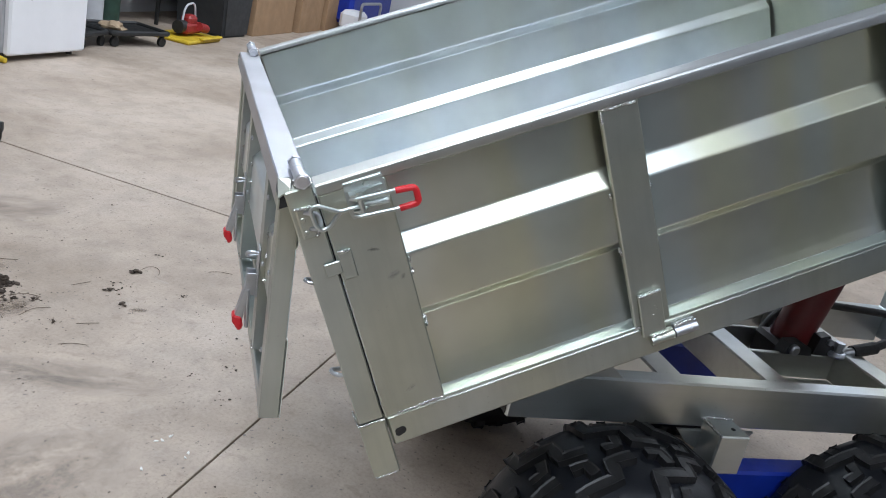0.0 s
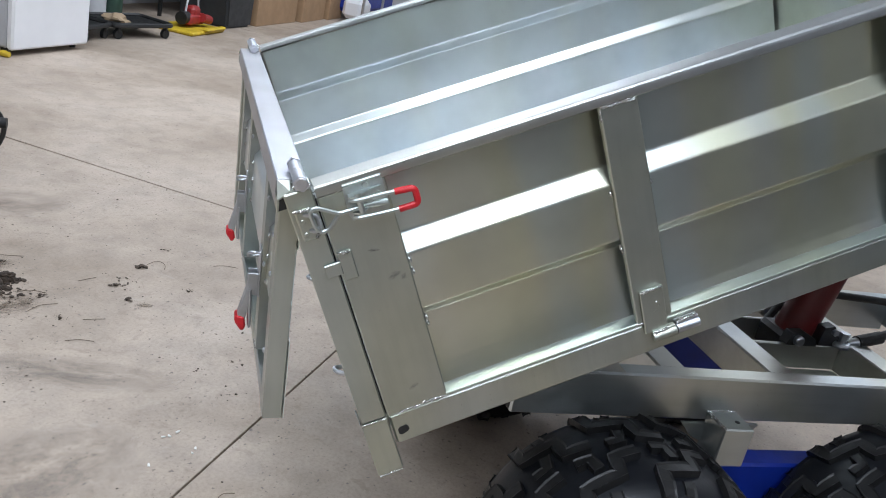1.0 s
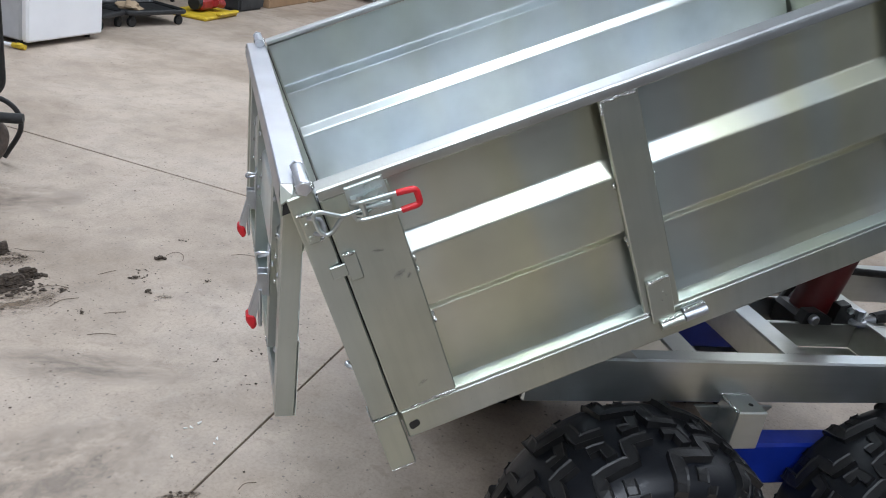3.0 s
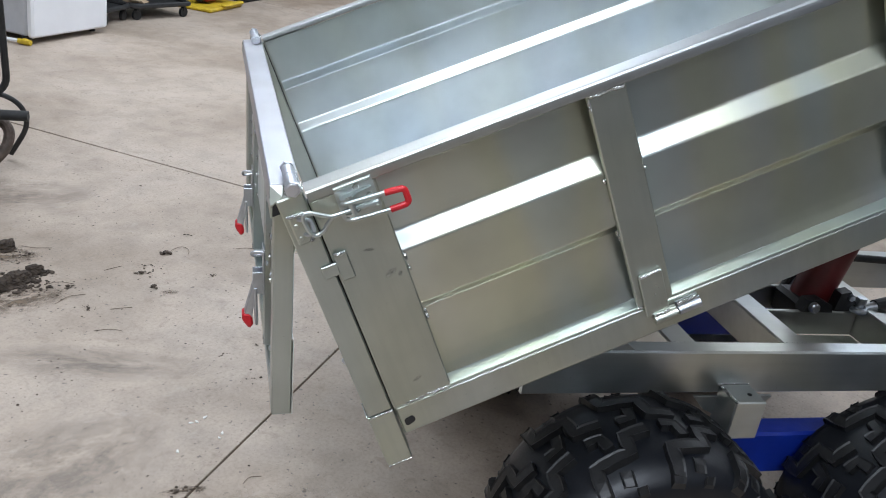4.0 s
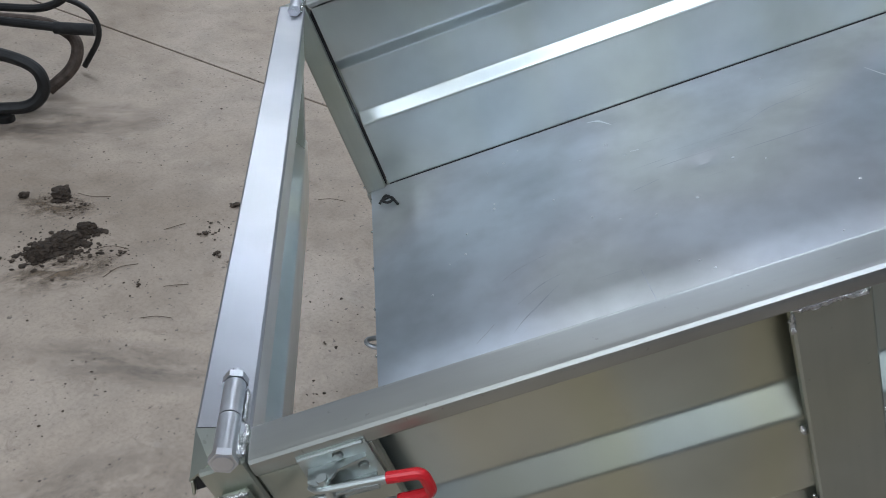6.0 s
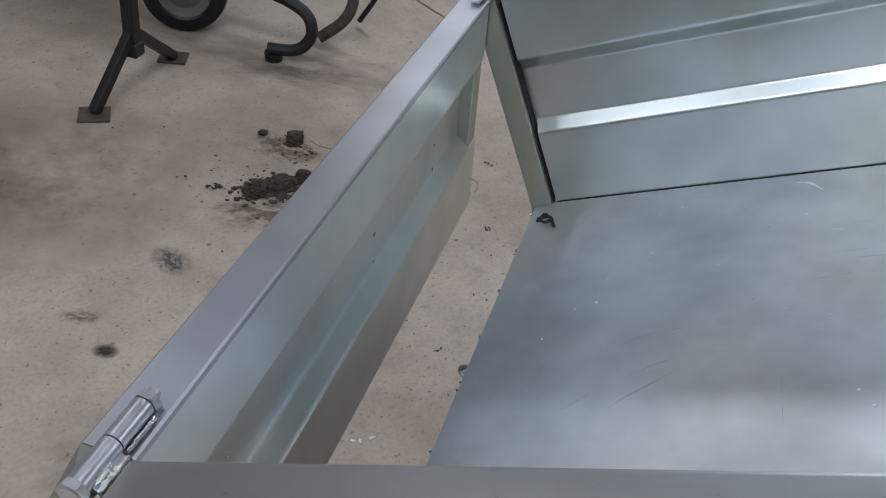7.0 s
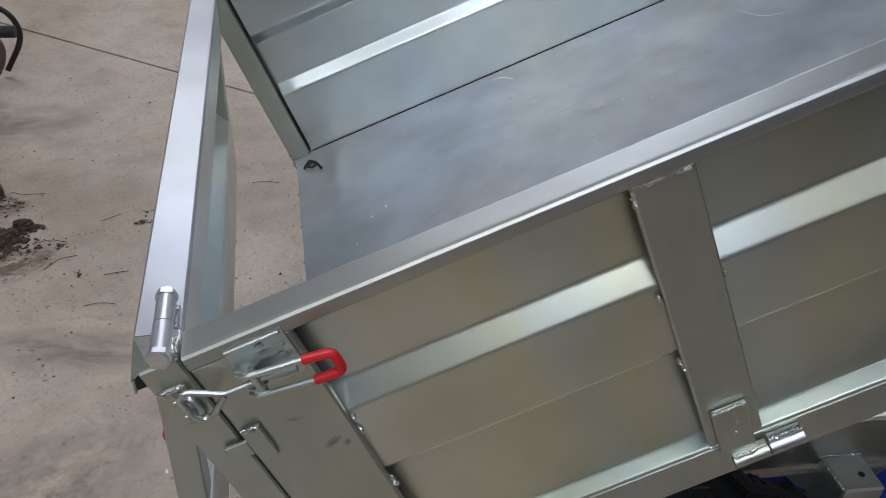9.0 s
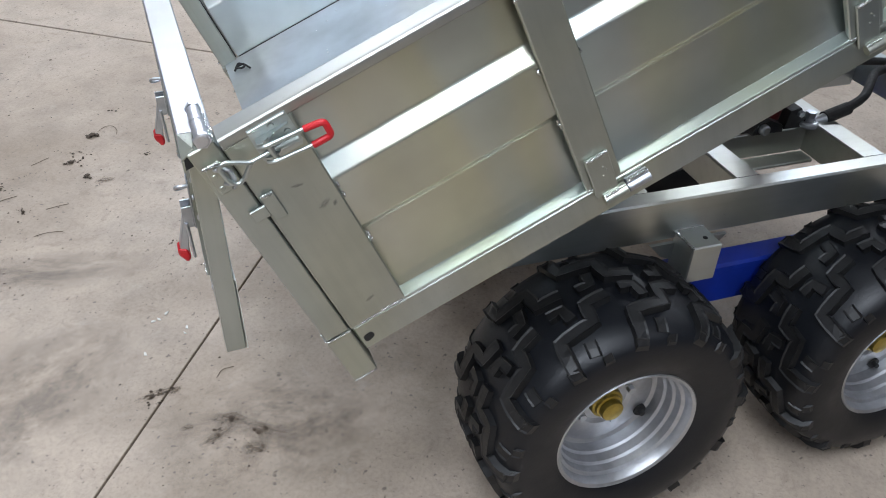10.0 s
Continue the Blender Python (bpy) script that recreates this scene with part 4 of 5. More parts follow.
def lug(bm, path, width, height, close=False):
    """A rubber bar along (arc, offset) points that lies on the crown."""
    rings = []
    n = len(path)
    for i, (s, o) in enumerate(path):
        a, b = path[max(i - 1, 0)], path[min(i + 1, n - 1)]
        ds, do = b[0] - a[0], b[1] - a[1]
        k = math.hypot(ds, do) or 1
        nx, no = -do / k, ds / k
        ring = []
        for side, h in ((-0.58, -0.004), (-0.47, height), (-0.33, height - 0.0022), (0.33, height - 0.0022), (0.47, height), (0.58, -0.004)):
            so, oo = s + nx * side * width, o + no * side * width
            oo = max(-0.1345, min(0.1345, oo))
            r = tread_radius(oo) + h
            lean = 0.35 * h if abs(oo) > 0.10 else 0.0
            phi = so / 0.27
            ring.append(bm.verts.new((r * math.cos(phi), oo + math.copysign(lean, oo), r * math.sin(phi))))
        rings.append(ring)
    for a, b in zip(rings, rings[1:]):
        for j in range(6):
            bm.faces.new((a[j], a[(j + 1) % 6], b[(j + 1) % 6], b[j]))
    bm.faces.new(rings[0][::-1])
    bm.faces.new(rings[-1])


def dense(points, step=0.012):
    out = []
    for (a, b), (c, d) in zip(points, points[1:]):
        n = max(1, int(math.hypot(c - a, d - b) / step))
        out += [(a + (c - a) * k / n, b + (d - b) * k / n) for k in range(n)]
    return out + [points[-1]]


def build_wheel():
    w = part("wheel", lathe(bmesh.new(), [(0.0, -0.030), (0.050, -0.030), (0.058, -0.036), (0.085, -0.036), (0.108, -0.030), (0.1165, -0.034), (0.1185, -0.055), (0.1225, -0.060), (0.1245, -0.078), (0.1290, -0.083), (0.1310, -0.098), (0.1370, -0.103), (0.1385, -0.113), (0.1420, -0.121), (0.1480, -0.1245), (0.1505, -0.1220), (0.1500, -0.118), (0.140, -0.10), (0.13, -0.05), (0.125, 0.05), (0.148, 0.118)], 64), RIM_STEEL, trailer, "pressed silver steel rim with a deep dish")
    tyre = part("tyre", lathe(bmesh.new(), FULL, 80), TYRE, w, "black off-road tyre with chunky lugs", sharp=60)
    bm = bmesh.new()
    pitch = 12
    for k in range(pitch):
        for side in (-1, 1):
            s0 = (k + (0.5 if side > 0 else 0.0)) * math.tau * 0.27 / pitch
            # angular bar from the shoulder to the crown, with a short hook beside it
            lug(bm, dense([(s0 + 0.094, side * 0.128), (s0 + 0.085, side * 0.074), (s0 + 0.016, side * 0.068), (s0 + 0.012, side * 0.026), (s0 - 0.034, side * 0.020)]), 0.026, 0.0125)
            lug(bm, dense([(s0 + 0.046, side * 0.044), (s0 + 0.051, side * 0.014), (s0 + 0.078, side * 0.012)]), 0.022, 0.0125)
            # low pad on the shoulder and the bar's end wrapped over the edge
            lug(bm, dense([(s0 + 0.040, side * 0.096), (s0 + 0.045, side * 0.122)]), 0.024, 0.0035)
            lug(bm, dense([(s0 + 0.095, side * 0.124), (s0 + 0.096, side * 0.1340)]), 0.026, 0.0125)
            lug(bm, dense([(s0 + 0.026, side * 0.128), (s0 + 0.026, side * 0.1340)]), 0.020, 0.006)
    part("tread", bm, TREAD, tyre, "", smooth=False)
    bm = bmesh.new()
    lathe(bm, [(0.0, -0.0665), (0.018, -0.0665), (0.0225, -0.0650), (0.0240, -0.061), (0.0240, -0.052), (0.0285, -0.0505), (0.0290, -0.044), (0.0340, -0.042), (0.0350, -0.030)], 32)
    part("hub_cap", bm, BRASS, w, "yellow-plated hub cap")
    for k in range(4):
        a = math.radians(38 + 90 * k)
        bm = hexnut(bmesh.new(), (0.056 * math.cos(a), -0.033, 0.056 * math.sin(a)), (0.056 * math.cos(a), -0.045, 0.056 * math.sin(a)), 0.0085)
        part("wheel_nut", bm, ZINC, w)
    bm = bmesh.new()
    a = math.radians(-15)
    c = Vector((0.098 * math.cos(a), 0, 0.098 * math.sin(a)))
    rod(bm, c + Vector((0, -0.030, 0)), c + Vector((0, -0.040, 0)), 0.0135, 16)
    rod(bm, c + Vector((0, -0.040, 0)), c + Vector((0, -0.050, 0)), 0.0058, 12)
    part("valve", bm, RUBBER_AND_SHADE, w, "black rubber valve")
    return w


wheel = build_wheel()
wheel.matrix_basis = pose(AXLE_X[0], 0.092, AXLE_Z, 0, 14, 0)


def copy_part(ob, m):
    made = copy_thing(ob, m)
    made.parent = trailer
    made.matrix_basis = m
    return made


copy_part(wheel, pose(AXLE_X[1], 0.092, AXLE_Z, 0, 51, 0))
copy_part(wheel, pose(AXLE_X[0] + FAR_AHEAD, 1.12, AXLE_Z, 0, 30, 180))
copy_part(wheel, pose(AXLE_X[1] + FAR_AHEAD, 1.12, AXLE_Z, 0, 77, 180))


# ---- lift cylinder and hose ----
def lift():
    foot, lean = Vector((1.275, 0.500, 0.560)), Vector((0.22, 0, 1)).normalized()
    cyl = part("lift_cylinder", rod(bmesh.new(), foot, foot + lean * 0.43, 0.047, 32), RED_PAINT, trailer, "red painted hydraulic lift cylinder", RIDE)
    part("piston_rod", rod(bmesh.new(), foot + lean * 0.43, foot + lean * 0.52, 0.025, 24), ZINC, cyl, "bright piston rod")
    part("gland", rod(bmesh.new(), foot + lean * 0.405, foot + lean * 0.432, 0.051, 32), RED_PAINT, cyl)
    bm = bmesh.new()
    box(bm, 1.222, 1.340, 0.436, 0.554, 0.545, 0.612, 0.010)
    prism(bm, [(1.300, 0.603), (1.362, 0.603), (1.355, 0.625), (1.332, 0.654), (1.306, 0.648)], 1, 0.426, 0.452)
    prism(bm, [(1.205, 0.603), (1.290, 0.603), (1.285, 0.620), (1.250, 0.635), (1.215, 0.632)], 1, 0.418, 0.446)
    part("clevis", bm, BLACK_PAINT, cyl, "black clevis block")
    bm = bmesh.new()
    rod(bm, (1.232, 0.408, 0.617), (1.232, 0.436, 0.617), 0.0125, 18)
    rod(bm, (1.232, 0.404, 0.617), (1.232, 0.408, 0.617), 0.009, 18, 0.0125)
    part("clevis_pin", bm, ZINC, cyl, "bright round-ended pin")
    part("bolt", hexnut(bmesh.new(), (1.334, 0.426, 0.640), (1.334, 0.418, 0.640), 0.0085), ZINC, cyl)
    # banjo ring, its bolt, and the plated collar of the hose
    bm = bmesh.new()
    pipe(bm, [(1.365 + 0.017 * math.cos(math.tau * k / 16), 0.424 + 0.017 * math.sin(math.tau * k / 16), 0.611) for k in range(16)], 0.0075, 10, True)
    part("banjo", bm, ZINC, cyl, "bright banjo fitting")
    bm = bmesh.new()
    rod(bm, (1.365, 0.424, 0.603), (1.365, 0.424, 0.627), 0.010, 16)
    hexnut(bm, (1.365, 0.424, 0.627), (1.365, 0.424, 0.641), 0.0125)
    part("banjo_bolt", bm, ZINC, cyl)
    part("fitting", rod(bmesh.new(), (1.380, 0.424, 0.613), (1.408, 0.423, 0.620), 0.009, 16, 0.0125), ZINC, cyl, "plated hose collar")
    part("hose_sleeve", rod(bmesh.new(), (1.406, 0.423, 0.620), (1.475, 0.428, 0.634), 0.0155, 14), RUBBER_AND_SHADE, cyl, "black crimped sleeve")
    line = [(1.470, 0.428, 0.633), (1.530, 0.440, 0.650), (1.600, 0.500, 0.655), (1.670, 0.560, 0.647), (1.750, 0.570, 0.647), (1.850, 0.520, 0.630), (2.000, 0.460, 0.612), (2.3, 0.48, 0.61)]
    part("hose", pipe(bmesh.new(), rounded(line, 0.05, 5), 0.011, 12), RUBBER_AND_SHADE, trailer, "black rubber hydraulic hose", RIDE)
    part("hose", pipe(bmesh.new(), rounded([(1.250, 0.570, 0.565), (1.310, 0.600, 0.635), (1.450, 0.630, 0.655), (1.650, 0.620, 0.651), (1.770, 0.600, 0.647), (1.890, 0.500, 0.615)], 0.05, 5), 0.010, 12), RUBBER_AND_SHADE, trailer, "black rubber hydraulic hose", RIDE)


lift()


# ---- dirt on the floor ----
def clods(name, label, spots, seed, earth=SOIL):
    """Loose earth: irregular crumbs in the given patches (x, y, radius, count, largest)."""
    r = random.Random(seed)
    verts, faces = [], []
    shapes = []
    for level in (1, 3):
        base = bmesh.new()
        bmesh.ops.create_icosphere(base, subdivisions=level, radius=1.0)
        shapes.append(([v.co.copy() for v in base.verts], [[v.index for v in f.verts] for f in base.faces]))
        base.free()
    for cx, cy, rad, count, big in spots:
        for _ in range(count):
            d = abs(r.gauss(0, 0.5)) * rad
            a = r.uniform(0, math.tau)
            s = big * (0.10 + 0.9 * r.random() ** 3) * max(0.2, 1 - 0.45 * d / rad)
            squash = Vector((r.uniform(0.7, 1.4), r.uniform(0.7, 1.4), r.uniform(0.35, 0.8) if s > 0.012 else r.uniform(0.2, 0.5)))
            spin = Matrix.Rotation(r.uniform(0, math.tau), 3, "Z")
            off = Vector((r.random() * 9, r.random() * 9, r.random() * 9))
            n0 = len(verts)
            lift = max(0.0, 1 - d / (0.5 * rad)) * big * 0.7 * r.random()
            bv, bf = shapes[s > 0.012]
            for v in bv:
                q = v * (1 + 0.45 * noise.noise(v * 1.7 + off) + (0.30 * noise.noise(v * 5.0 + off) + 0.18 * noise.noise(v * 11.0 + off) if s > 0.012 else 0.0))
                q = spin @ Vector((q.x * squash.x, q.y * squash.y, q.z * squash.z)) * s
                verts.append((cx + d * math.cos(a) + q.x, cy + d * math.sin(a) + q.y, max(0.0004, q.z + s * 0.25 + lift)))
            faces += [[n0 + i for i in f] for f in bf]
    me = bpy.data.meshes.new(name)
    me.from_pydata(verts, [], faces)
    me.materials.append(earth)
    return tagged(new(name, me), label, "dirt", kind="stuff")


clods("soil_pile", "dark crumbly soil heap on the concrete floor", [(-0.68, 1.71, 0.06, 40, 0.031), (-0.735, 1.645, 0.06, 30, 0.029), (-0.645, 1.775, 0.05, 22, 0.027), (-0.72, 1.66, 0.24, 60, 0.012), (-0.69, 1.69, 0.07, 160, 0.022), (-0.745, 1.635, 0.07, 140, 0.021), (-0.64, 1.77, 0.06, 120, 0.019), (-0.70, 1.68, 0.13, 300, 0.009), (-0.70, 1.67, 0.30, 300, 0.005), (-0.85, 1.62, 0.16, 70, 0.008), (-0.58, 1.66, 0.16, 90, 0.006)], 3)
clods("soil_clod", "small dark soil clod on the concrete", [(-0.76, 1.955, 0.026, 14, 0.026), (-0.76, 1.955, 0.04, 80, 0.018), (-0.77, 1.93, 0.16, 120, 0.0055), (-0.87, 1.945, 0.016, 12, 0.013), (-0.69, 1.90, 0.10, 60, 0.007)], 5)
clods("soil_crumbs", "flat dark scraps of soil on the concrete", [(-0.232, 1.955, 0.028, 26, 0.017), (-0.31, 1.79, 0.05, 40, 0.010), (-0.30, 1.85, 0.14, 40, 0.005), (-0.157, 2.137, 0.02, 10, 0.010), (-0.07, 1.787, 0.03, 14, 0.008), (0.06, 1.12, 0.06, 14, 0.006), (0.10, 1.50, 0.5, 90, 0.0045), (-0.5, 1.15, 0.9, 180, 0.0042), (-0.15, 0.6, 0.6, 120, 0.0042), (0.03, 0.42, 0.10, 18, 0.005), (-0.14, 0.64, 0.05, 12, 0.005), (-0.03, 1.25, 0.05, 12, 0.005), (0.01, 1.10, 0.04, 8, 0.005), (-0.26, 1.68, 0.05, 26, 0.009), (-0.45, 1.52, 0.08, 30, 0.008), (-0.7, 2.2, 0.9, 120, 0.0038), (-1.2, 1.6, 0.5, 70, 0.005), (-0.45, 2.7, 1.0, 60, 0.0045), (0.06, 1.30, 0.06, 14, 0.006), (0.008, 0.504, 0.05, 26, 0.007), (0.068, 0.448, 0.05, 26, 0.007), (0.043, 0.400, 0.05, 24, 0.006), (-0.145, 0.632, 0.06, 26, 0.007), (-0.033, 0.458, 0.05, 18, 0.006), (-0.52, 1.67, 0.05, 30, 0.009)], 7, MUD)


def chips():
    r = random.Random(12)
    for x, y in ((-0.05, 0.853), (-0.058, 0.832), (-0.13, 0.90), (-0.094, 0.924), (-0.115, 0.905), (-0.16, 0.78)):
        bm = bmesh.new()
        a = r.uniform(0, 3)
        s = r.uniform(0.0035, 0.007)
        prism(bm, [(x + s * q * math.cos(a + k), y + s * q * math.sin(a + k)) for k, q in ((0, 1.4), (1.2, 0.6), (2.4, 0.9), (3.5, 1.3), (4.9, 0.5))], 2, 0.0005, 0.003)
        tagged(part("paint_chip", bm, CHIP), "small white flake on the concrete floor", "debris", "flakes")
    # a bent straw
    for pts in ([(-0.215, 1.985, 0.002), (-0.19, 2.015, 0.004), (-0.165, 2.015, 0.004), (-0.15, 1.985, 0.003), (-0.155, 1.95, 0.002)], [(-0.42, 1.38, 0.002), (-0.38, 1.39, 0.004), (-0.34, 1.385, 0.002)], [(0.02, 2.02, 0.002), (0.06, 2.03, 0.004), (0.11, 2.02, 0.002)], [(-0.55, 1.55, 0.002), (-0.52, 1.60, 0.004), (-0.47, 1.62, 0.002)], [(-0.385, 1.52, 0.002), (-0.35, 1.528, 0.003), (-0.32, 1.535, 0.002)], [(-0.43, 1.80, 0.002), (-0.40, 1.818, 0.004), (-0.375, 1.84, 0.002)], [(-0.005, 0.645, 0.002), (0.01, 0.668, 0.005), (0.04, 0.672, 0.002)], [(-0.72, 1.98, 0.002), (-0.68, 1.96, 0.004), (-0.62, 1.97, 0.002)], [(-0.60, 1.68, 0.003), (-0.56, 1.70, 0.006), (-0.51, 1.69, 0.002)]):
        tagged(part("straw", pipe(bmesh.new(), rounded(pts, 0.02, 4), 0.0009, 5), STRAW), "thin dark straw on the concrete floor", "debris", "straws")


chips()


def stains():
    for i, (x, y, rx, ry, turn, col, lo, hi, sc) in enumerate((
            (-0.79, 1.262, 0.075, 0.050, -25, (0.09, 0.085, 0.085), 0.35, 0.62, 3.0),
            (-0.747, 0.915, 0.034, 0.026, 10, (0.03, 0.027, 0.025), 0.25, 0.5, 2.0),
            # long soft smear, slightly darker than the slab
            (-0.40, 1.20, 0.32, 0.10, -8, (0.25, 0.21, 0.175), 0.35, 0.85, 1.6),
            # wide brown patch, enlarged to darken this part of the floor
            (-1.38, 1.42, 0.55, 0.50, 0, (0.19, 0.14, 0.10), 0.36, 0.90, 1.4),
            (0.10, 0.45, 0.30, 0.20, 0, (0.25, 0.20, 0.155), 0.42, 0.80, 2.6),
            (-0.45, 0.70, 0.34, 0.22, 40, (0.27, 0.225, 0.185), 0.40, 0.75, 1.8),
            (-1.00, 2.42, 0.50, 0.22, 15, (0.20, 0.16, 0.13), 0.42, 0.80, 1.7),
            (-0.865, 0.985, 0.060, 0.030, 20, (0.11, 0.09, 0.075), 0.42, 0.7, 2.4))):
        bm = bmesh.new()
        prism(bm, [(math.cos(math.tau * k / 24), math.sin(math.tau * k / 24)) for k in range(24)], 2, 0.0, 1.0)
        m = pose(x, y, 0.0006 + 0.0003 * i, 0, 0, turn) @ Matrix.Diagonal((rx, ry, 0.0006, 1))
        tagged(part("floor_stain", bm, stain_film("floor_stain_film_%d" % i, col, lo, hi, sc), None, "", m), "stained and darkened patch on the concrete floor", "stain", "stains", "structure")

    mud = stain_film("mud_mark_film", (0.16, 0.115, 0.075), 0.40, 0.62, 2.2)
    for i, (x, y, rx, ry, turn) in enumerate(((-0.145, 0.632, 0.06, 0.016, 12), (-0.105, 0.630, 0.02, 0.012, 40), (0.008, 0.504, 0.042, 0.022, -20), (0.068, 0.448, 0.028, 0.034, 15), (-0.033, 0.458, 0.05, 0.014, 28), (0.043, 0.400, 0.032, 0.022, -10), (-0.091, 0.504, 0.016, 0.012, 0), (-0.210, 1.650, 0.035, 0.02, 10), (-0.670, 1.570, 0.18, 0.1, 30), (-0.770, 1.900, 0.14, 0.09, 5))):
        bm = bmesh.new()
        prism(bm, [(math.cos(math.tau * k / 24), math.sin(math.tau * k / 24)) for k in range(24)], 2, 0.0, 1.0)
        m = pose(x, y, 0.0005 + 0.0002 * (i % 3), 0, 0, turn) @ Matrix.Diagonal((rx, ry, 0.0003, 1))
        tagged(part("mud_mark", bm, mud, None, "", m), "thin brown mud mark on the concrete floor", "stain", "mud marks", "structure")


stains()


# ---- along the back wall ----
def back_wall():
    R = lambda u, v, turn=0: Matrix.Translation(room(u, v)) @ pose(0, 0, 0, 0, 0, 58 + turn)
    # white upright freezer on feet
    fz = thing("freezer", "white upright freezer standing on small feet", "freezer", R(4.10, 4.08))
    part("body", slab(-0.37, 0.37, -0.30, 0.34, 0.045, 1.65, 0.012), GREY_ENAMEL, fz, "grey steel cabinet")
    d = part("door", slab(-0.375, 0.375, -0.36, -0.305, 0.040, 1.66, 0.014), WHITE_ENAMEL, fz, "plain white door")
    part("badge", slab(-0.20, -0.185, -0.3625, -0.359, 0.40, 0.412, 0.001), GREY_ENAMEL, d)
    for x in (-0.33, 0.33):
        for y in (-0.26, 0.30):
            part("foot", rod(bmesh.new(), (x, y, 0.0), (x, y, 0.0455), 0.022, 12), RUBBER_AND_SHADE, fz)
    # pole with a brass tip
    pole = thing("spray_lance", "white spray lance with a yellow tip on the floor", "lance", Matrix.Translation((-1.21, 5.10, 0.0)))
    part("tube", rod(bmesh.new(), (-0.9, 0.30, 0.05), (-0.06, 0.03, 0.022), 0.012, 10), WHITE_ENAMEL, pole)
    bm = bmesh.new()
    rod(bm, (-0.06, 0.03, 0.022), (0.02, 0.0, 0.020), 0.018, 10)
    hexnut(bm, (-0.03, 0.02, 0.022), (0.0, 0.008, 0.022), 0.022)
    part("tip", bm, YELLOW_PLASTIC, pole)
    # wheeled trays
    for u, v, turn, length in ((5.35, 4.02, -12, 0.62), (4.80, 4.10, 8, 0.40)):
        c = thing("dolly", "low black wheeled dolly on the floor", "dolly", R(u, v, turn), "dollies")
        bm = bmesh.new()
        pipe(bm, rounded([(-length / 2, -0.20, 0.11), (length / 2, -0.20, 0.11), (length / 2, 0.20, 0.11), (-length / 2, 0.20, 0.11)], 0.06, 4, True), 0.02, 8, True)
        part("frame", bm, BLACK_PAINT, c)
        part("deck", slab(-length / 2 + 0.03, length / 2 - 0.03, -0.17, 0.17, 0.095, 0.110, 0.004), BLACK_PAINT, c)
        for x in (-length / 2 + 0.06, length / 2 - 0.06):
            for y in (-0.17, 0.17):
                bm = bmesh.new()
                rod(bm, (x, y - 0.014, 0.038), (x, y + 0.014, 0.038), 0.038, 16)
                box(bm, x - 0.012, x + 0.012, y - 0.02, y + 0.02, 0.05, 0.095, 0.003)
                part("caster", bm, RUBBER_AND_SHADE, c)
    rag = thing("rag_heap", "crumpled brown rag on the dolly", "rag", R(5.25, 4.05))
    bm = bmesh.new()
    bmesh.ops.create_icosphere(bm, subdivisions=3, radius=0.10)
    for v in bm.verts:
        v.co *= 1 + 0.5 * noise.noise(v.co * 14)
        v.co.z = max(0.0, v.co.z * 0.55) + 0.1105
    part("cloth", bm, WOOD, rag)
    # grey cans behind
    for u, h, mat in ((5.35, 0.34, GREY_ENAMEL), (5.62, 0.27, GREY_ENAMEL), (5.05, 0.45, BLACK_PAINT), (5.85, 0.42, GREEN_PAINT)):
        can = thing("canister", "grimy dark workshop canister by the wall", "canister", R(u, 4.55), "canisters")
        bm = bmesh.new()
        rod(bm, (0, 0, 0), (0, 0, h), 0.10, 20)
        part("body", bm, mat, can)
        part("cap", rod(bmesh.new(), (0.03, 0, h), (0.03, 0, h + 0.04), 0.03, 12), YELLOW_PLASTIC if h == 0.34 else BLACK_PAINT, can)
    # yellow tray with a red motor unit
    tray = thing("drip_tray", "yellow plastic tray on the floor", "tray", R(6.22, 3.98, 4) @ Matrix.Diagonal((0.86, 0.9, 1, 1)))
    bm = bmesh.new()
    box(bm, -0.36, 0.36, -0.22, 0.22, 0.0, 0.035, 0.012)
    box(bm, -0.10, 0.34, -0.25, -0.19, 0.03, 0.055, 0.01)
    part("tray_body", bm, YELLOW_PLASTIC, tray)
    unit = thing("power_unit", "red motor unit with a bent grey handle", "motor unit", Matrix.Translation(room(6.25, 3.98, 0.056)) @ pose(0, 0, 0, 0, 0, 62) @ Matrix.Scale(0.68, 4))
    bm = bmesh.new()
    box(bm, -0.22, 0.22, -0.10, 0.12, 0.0, 0.14, 0.03)
    box(bm, -0.12, 0.10, -0.08, 0.08, 0.10, 0.24, 0.04)
    rod(bm, (0.05, -0.12, 0.10), (0.26, -0.12, 0.06), 0.06, 14)
    part("housing", bm, plain("faded_red_plastic", (0.28, 0.02, 0.018), 0.45, 0, 0.25, 12), unit)
    part("motor", rod(bmesh.new(), (-0.30, 0.0, 0.09), (-0.16, 0.0, 0.09), 0.085, 18), BLACK_PAINT, unit)
    part("handle", pipe(bmesh.new(), rounded([(-0.20, 0.0, 0.12), (-0.16, 0.0, 0.36), (0.10, 0.0, 0.40), (0.16, 0.0, 0.16)], 0.10, 5), 0.014, 10), GREY_ENAMEL, unit)
    # black storage bin
    bn = thing("storage_bin", "black plastic storage bin on the floor", "bin", R(6.98, 4.16))
    bm = bmesh.new()
    prism(bm, [(-0.24, 0.0), (0.24, 0.0), (0.29, 0.62), (-0.29, 0.62)], 1, -0.27, 0.27)
    bmesh.ops.bevel(bm, geom=bm.edges[:], offset=0.025, segments=3, affect="EDGES")
    part("tub", bm, BIN_PLASTIC, bn)
    part("lid", slab(-0.31, 0.31, -0.29, 0.29, 0.621, 0.66, 0.012), BIN_PLASTIC, bn)
